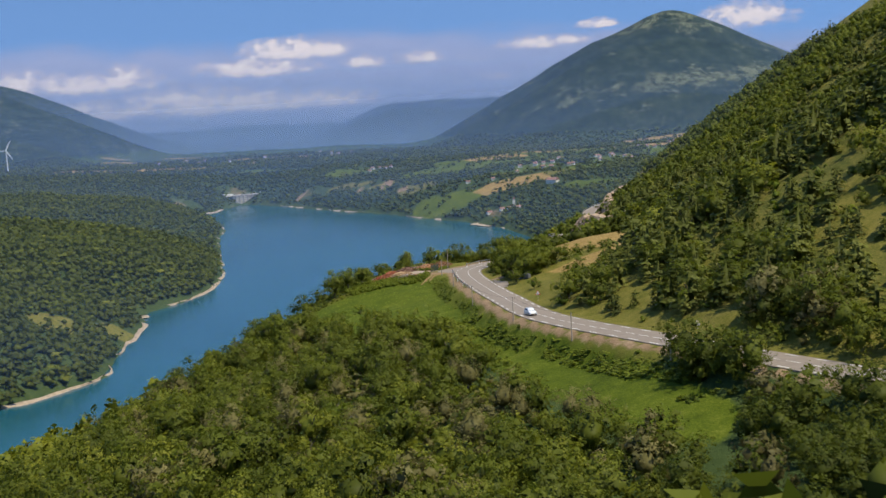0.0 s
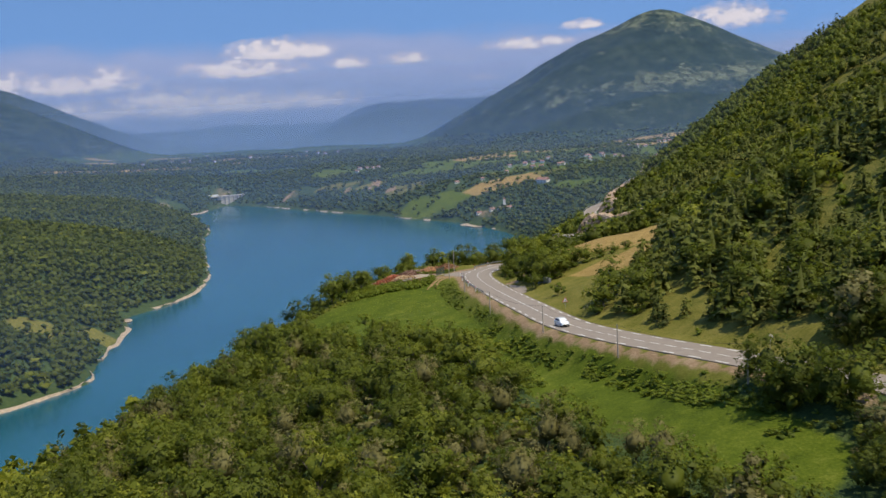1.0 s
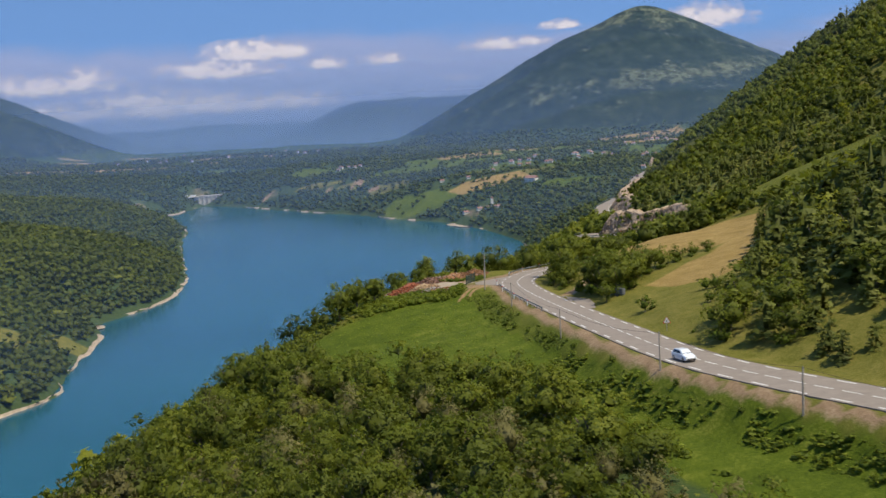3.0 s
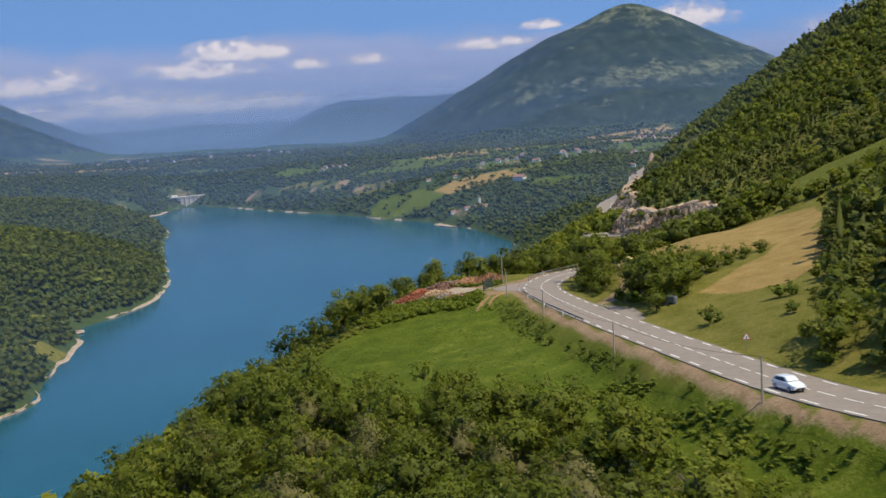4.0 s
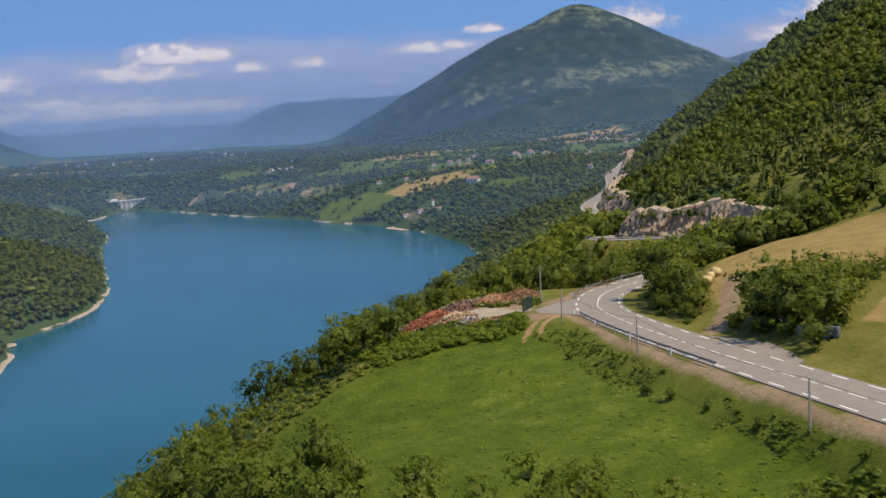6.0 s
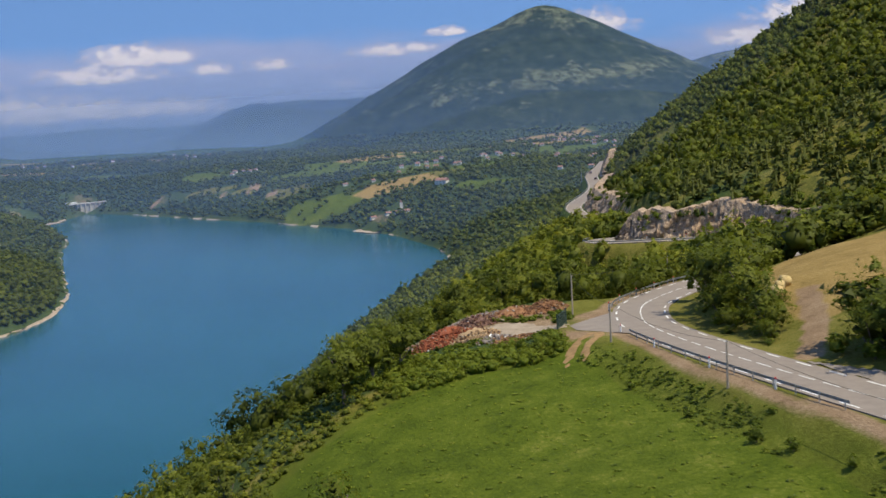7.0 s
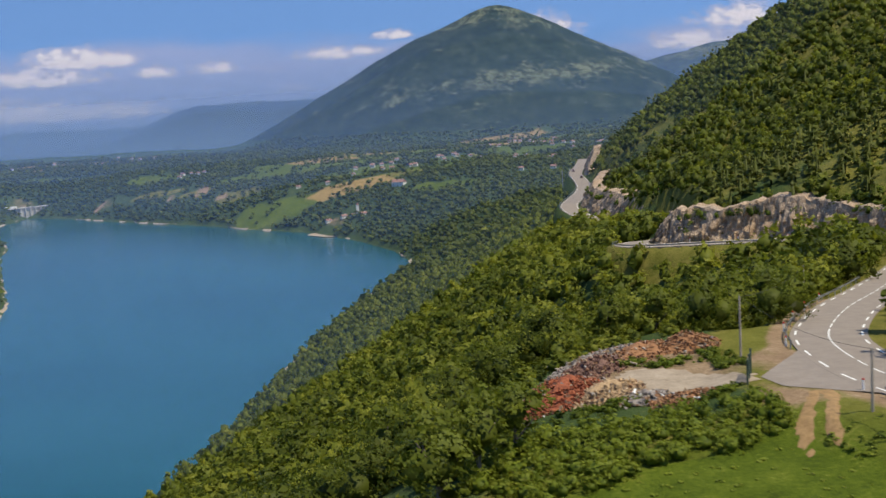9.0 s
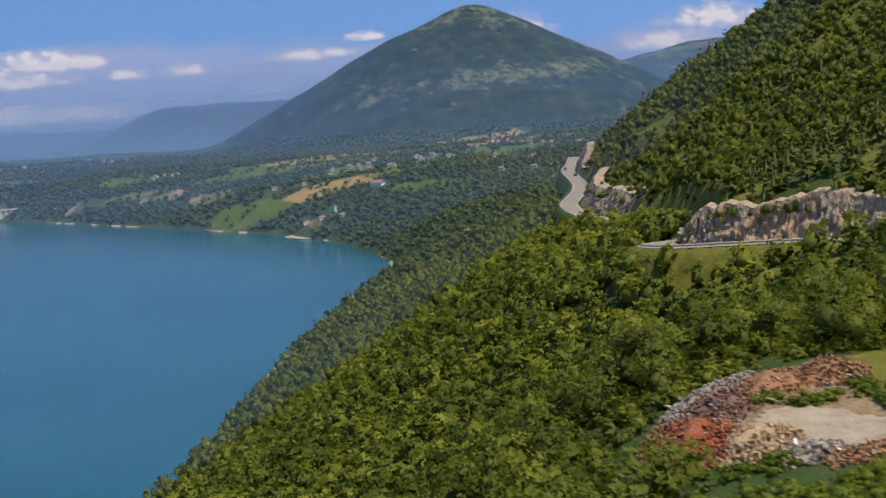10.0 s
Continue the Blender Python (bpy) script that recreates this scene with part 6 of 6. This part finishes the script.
def waste_timber():
    rng = np.random.default_rng(5)
    mats = (PLANK, PLANK, WHITE_PAINT, GREY_RUBBLE)
    for k in range(48):
        h = HEAPS[int(rng.integers(len(HEAPS)))]
        x, y = h[0] + rng.normal(scale=h[2] * 0.5), h[1] + rng.normal(scale=h[3] * 0.8)
        bm = bmesh.new()
        box(bm, (0, 0, 0), (rng.uniform(0.8, 2.8), rng.uniform(0.12, 0.3), rng.uniform(0.05, 0.12)))
        me_name = "waste_plank"
        ob = part(me_name, bm, mats[k % 4], None)
        ob.matrix_basis = pose(x, y, float(height(x, y)) + h[4] * 0.55 * math.exp(-((x - h[0]) ** 2 / h[2] ** 2 + (y - h[1]) ** 2 / h[3] ** 2)) + 0.12, rng.uniform(-12, 12), rng.uniform(-20, 20), rng.uniform(0, 180))
        tagged(ob, ("pale broken plank thrown on the rubble heaps", "weathered broken plank thrown on the rubble heaps", "white board thrown on the rubble heaps", "grey slab thrown on the rubble heaps")[k % 4], "plank", "waste on the tip")


waste_timber()


def yard_gate():
    root = empty("gate", -5.6, 369.0, float(height(-5.6, 369.0)), 62)
    for x in (-2.4, 0.0, 2.4):
        bm = bmesh.new()
        rod(bm, (x, 0, -0.3), (x, 0, 2.3), 0.09, 0.09, 10)
        part("post", bm, GREEN_METAL, root)
    for x in (-1.2, 1.2):
        bm = bmesh.new()
        for z in (0.2, 2.05):
            box(bm, (x, 0, z), (2.2, 0.05, 0.06))
        for k in (-1.08, 1.08):
            box(bm, (x + k, 0, 1.12), (0.06, 0.05, 1.9))
        leaf = part("leaf_frame", bm, GREEN_METAL, root)
        for k in range(11):
            bm = bmesh.new()
            box(bm, (x - 0.98 + k * 0.196, 0, 1.12), (0.11, 0.025, 1.85))
            part("bar", bm, GREEN_METAL, leaf)
    tagged(root, "closed dark green metal gate at the tip entrance", "gate")


yard_gate()


def hay_bale(x, y, turn):
    root = empty("hay_bale", x, y, float(height(x, y)) + 0.72, turn)
    bm = bmesh.new()
    bmesh.ops.create_cone(bm, cap_ends=True, segments=28, radius1=0.78, radius2=0.78, depth=1.25, matrix=Matrix.Rotation(math.pi / 2, 4, "X"))
    bmesh.ops.bevel(bm, geom=[e for e in bm.edges if any(len(f.verts) > 4 for f in e.link_faces)], offset=0.1, segments=3, affect="EDGES")
    ob = part("bale", bm, STRAW, root)
    ob.data.shade_smooth()
    tagged(root, "round golden straw bale on the mown hayfield", "hay bale", "bales in the hayfield")


for x, y, t in ((21.5, 358.5, 30), (22.6, 360.0, 70), (24.0, 361.5, 20)):
    hay_bale(x, y, t)


def boulder_wall():
    """Concrete blocks under the trees by the road, the trees' shade painted into their colour."""
    for k, (x, y, w, h) in enumerate(((18.6, 313.2, 1.9, 1.4), (20.2, 309.6, 1.9, 1.5))):
        bm = bmesh.new()
        box(bm, (0, 0, h / 2), (w, 1.1, h))
        bmesh.ops.bevel(bm, geom=bm.edges[:], offset=0.12, segments=2, affect="EDGES")
        ob = part("concrete_block", bm, SHADED_CONCRETE, None)
        ob.matrix_basis = pose(x, y, float(height(x, y)) - 0.15, 0, 0, -60 + 12 * k)
        tagged(ob, "grey concrete block half hidden under the trees", "concrete block", "blocks under the trees")


boulder_wall()

# ---------------------------------------------------------------- far shore buildings


def house(x, y, w, d, h, turn, label="pale rendered house with a terracotta gable roof"):
    root = empty("house", x, y, float(height(x, y)) - 1.0, turn)
    bm = bmesh.new()
    box(bm, (0, 0, (h + 1) / 2), (w, d, h + 1))
    part("wall", bm, WALL_RENDER, root)
    bm = bmesh.new()
    e, top = 0.5, h + 1 + d * 0.32
    v = [bm.verts.new(p) for p in ((-w / 2 - e, -d / 2 - e, h + 0.8), (w / 2 + e, -d / 2 - e, h + 0.8), (w / 2 + e, d / 2 + e, h + 0.8), (-w / 2 - e, d / 2 + e, h + 0.8), (-w / 2 - e, 0, top), (w / 2 + e, 0, top))]
    for f in ((0, 1, 5, 4), (2, 3, 4, 5), (0, 4, 3), (1, 2, 5), (3, 2, 1, 0)):
        bm.faces.new([v[i] for i in f])
    roof = part("roof", bm, ROOF_TILE, root)
    bm = bmesh.new()
    box(bm, (w * 0.25, d * 0.12, top + 0.1), (0.9, 0.9, 1.6))
    part("chimney", bm, WALL_RENDER, roof)
    for k in range(3):
        for z in ((1 + h * 0.3, 1 + h * 0.75) if h > 5 else (1 + h * 0.5,)):
            bm = bmesh.new()
            box(bm, (-w * 0.3 + k * w * 0.3, -d / 2 - 0.02, z), (1.1, 0.1, 1.3))
            part("window", bm, GLASS_DARK, root, "dark window")
    tagged(root, label, "house", "village houses")


def villages():
    rng = np.random.default_rng(29)
    for x, y, w, d, h in SPOTS:
        house(x, y, w, d, h, rng.uniform(-40, 40))
    for x, y in ((104, 1962), (92, 1978), (118, 1945), (70, 1996)):
        house(x, y, 9, 6, 3.5, 20, "low pale building on the lake beach")


villages()


def tower_house():
    x, y = 112, 1968
    root = empty("chapel_tower", x, y, float(height(x, y)) - 0.5)
    bm = bmesh.new()
    box(bm, (0, 0, 6.5), (4, 4, 13))
    part("wall", bm, WALL_RENDER, root)
    bm = bmesh.new()
    bmesh.ops.create_cone(bm, cap_ends=True, segments=4, radius1=3.3, radius2=0.0, depth=4, matrix=Matrix.Translation((0, 0, 15)) @ Matrix.Rotation(math.pi / 4, 4, "Z"))
    part("roof", bm, ROOF_TILE, root)
    tagged(root, "slender pale tower above the lake beach", "tower")


tower_house()


def dam():
    root = empty("dam", -470, 2704, 0, 28)
    bm = bmesh.new()
    box(bm, (0, 0, 9), (74, 8, 24))
    part("wall", bm, CONCRETE, root)
    for k in range(7):
        bm = bmesh.new()
        box(bm, (-30 + 10 * k, -5.5, 8), (2.6, 5, 24))
        part("pier", bm, CONCRETE, root)
    bm = bmesh.new()
    box(bm, (0, -1, 22), (80, 11, 2))
    part("crest", bm, CONCRETE, root)
    for k, (x, w, h) in enumerate(((-46, 22, 5), (44, 26, 4))):
        bm = bmesh.new()
        box(bm, (x, 4, 21 + h / 2), (w, 10, h))
        part("gatehouse", bm, WALL_RENDER, root, "pale dam building")
    tagged(root, "pale concrete dam with piers across the lake's end", "dam")


dam()


def wind_turbine(x, y):
    root = empty("wind_turbine", x, y, float(height(x, y)), 10)
    bm = bmesh.new()
    rod(bm, (0, 0, -2), (0, 0, 58), 2.0, 1.2, 14)
    part("tower", bm, WHITE_PAINT, root)
    bm = bmesh.new()
    box(bm, (0, 0.6, 59), (2.4, 6, 2.6))
    bmesh.ops.bevel(bm, geom=bm.edges[:], offset=0.4, segments=2, affect="EDGES")
    part("nacelle", bm, WHITE_PAINT, root)
    hub = None
    bm = bmesh.new()
    bmesh.ops.create_uvsphere(bm, u_segments=12, v_segments=8, radius=1.5, matrix=Matrix.Translation((0, -3, 59)))
    hub = part("hub", bm, WHITE_PAINT, root)
    for a in (62, 182, 302):
        bm = bmesh.new()
        u = Vector((math.cos(radians(a)), 0, math.sin(radians(a))))
        w = Vector((-u.z, 0, u.x))
        rows = []
        for f, cw in ((0.03, 1.0), (0.2, 2.1), (0.6, 1.4), (1.0, 0.5)):
            p = Vector((0, -3.2, 59)) + u * 29 * f
            rows.append([bm.verts.new(p + w * cw), bm.verts.new(p + Vector((0, -0.35, 0))), bm.verts.new(p - w * cw * 0.5), bm.verts.new(p + Vector((0, 0.35, 0)))])
        for r0, r1 in zip(rows, rows[1:]):
            for i in range(4):
                bm.faces.new((r0[i], r0[(i + 1) % 4], r1[(i + 1) % 4], r1[i]))
        bmesh.ops.recalc_face_normals(bm, faces=bm.faces)
        part("blade", bm, WHITE_PAINT, hub)
    tagged(root, "white three-bladed wind turbine on the far plateau", "wind turbine")


wind_turbine(-1172, 3090)


def mast(x, y, tall):
    root = empty("mast", x, y, float(height(x, y)))
    bm = bmesh.new()
    rod(bm, (0, 0, -0.5), (0, 0, tall), 0.32, 0.2)
    part("pole", bm, STEEL, root)
    bm = bmesh.new()
    rod(bm, (0, 0, tall), (0, 0, tall + 1.2), 0.08, 0.04)
    part("tip", bm, STEEL, root)
    tagged(root, "tall pale steel mast beside the far road", "mast")


mast(158, 1012, 17)

# ---------------------------------------------------------------- haze sheets over the valley


def haze():
    """Upright flat sheets, tinted blue, that stand in for summer haze across the valley, lit by sun and sky."""
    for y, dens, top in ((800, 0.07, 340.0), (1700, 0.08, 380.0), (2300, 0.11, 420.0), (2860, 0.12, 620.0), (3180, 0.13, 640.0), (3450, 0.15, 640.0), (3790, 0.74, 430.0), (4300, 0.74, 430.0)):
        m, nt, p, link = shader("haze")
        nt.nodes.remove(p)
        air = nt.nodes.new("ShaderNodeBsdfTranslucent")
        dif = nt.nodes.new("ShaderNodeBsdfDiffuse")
        # haze tint put into the sheet's colour, paler beyond y 3500
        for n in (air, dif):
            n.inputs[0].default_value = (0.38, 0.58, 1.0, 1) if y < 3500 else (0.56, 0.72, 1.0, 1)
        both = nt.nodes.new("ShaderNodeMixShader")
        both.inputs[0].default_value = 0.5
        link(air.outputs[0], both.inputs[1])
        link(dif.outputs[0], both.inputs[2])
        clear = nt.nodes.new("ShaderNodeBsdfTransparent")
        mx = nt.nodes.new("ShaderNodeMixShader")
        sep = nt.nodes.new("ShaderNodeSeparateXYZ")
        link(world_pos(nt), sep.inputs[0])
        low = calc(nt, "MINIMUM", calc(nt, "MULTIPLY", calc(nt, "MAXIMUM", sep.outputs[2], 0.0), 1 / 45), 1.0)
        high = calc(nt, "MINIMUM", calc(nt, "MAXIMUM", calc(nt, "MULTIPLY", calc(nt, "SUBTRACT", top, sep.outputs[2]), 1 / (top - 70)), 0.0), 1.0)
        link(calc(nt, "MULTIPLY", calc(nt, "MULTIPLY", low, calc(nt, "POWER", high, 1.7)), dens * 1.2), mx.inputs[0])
        link(clear.outputs[0], mx.inputs[1])
        link(both.outputs[0], mx.inputs[2])
        link(mx.outputs[0], nt.nodes["Material Output"].inputs[0])
        ob = grid_mesh("backdrop_haze_sheet", np.linspace(-2600, 2600, 9), np.linspace(0, 620, 5), np.zeros((5, 9)), m)
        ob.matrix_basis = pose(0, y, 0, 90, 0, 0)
        tagged(ob, "thin blue sheet added as summer haze over the valley", "haze", kind="structure")


haze()
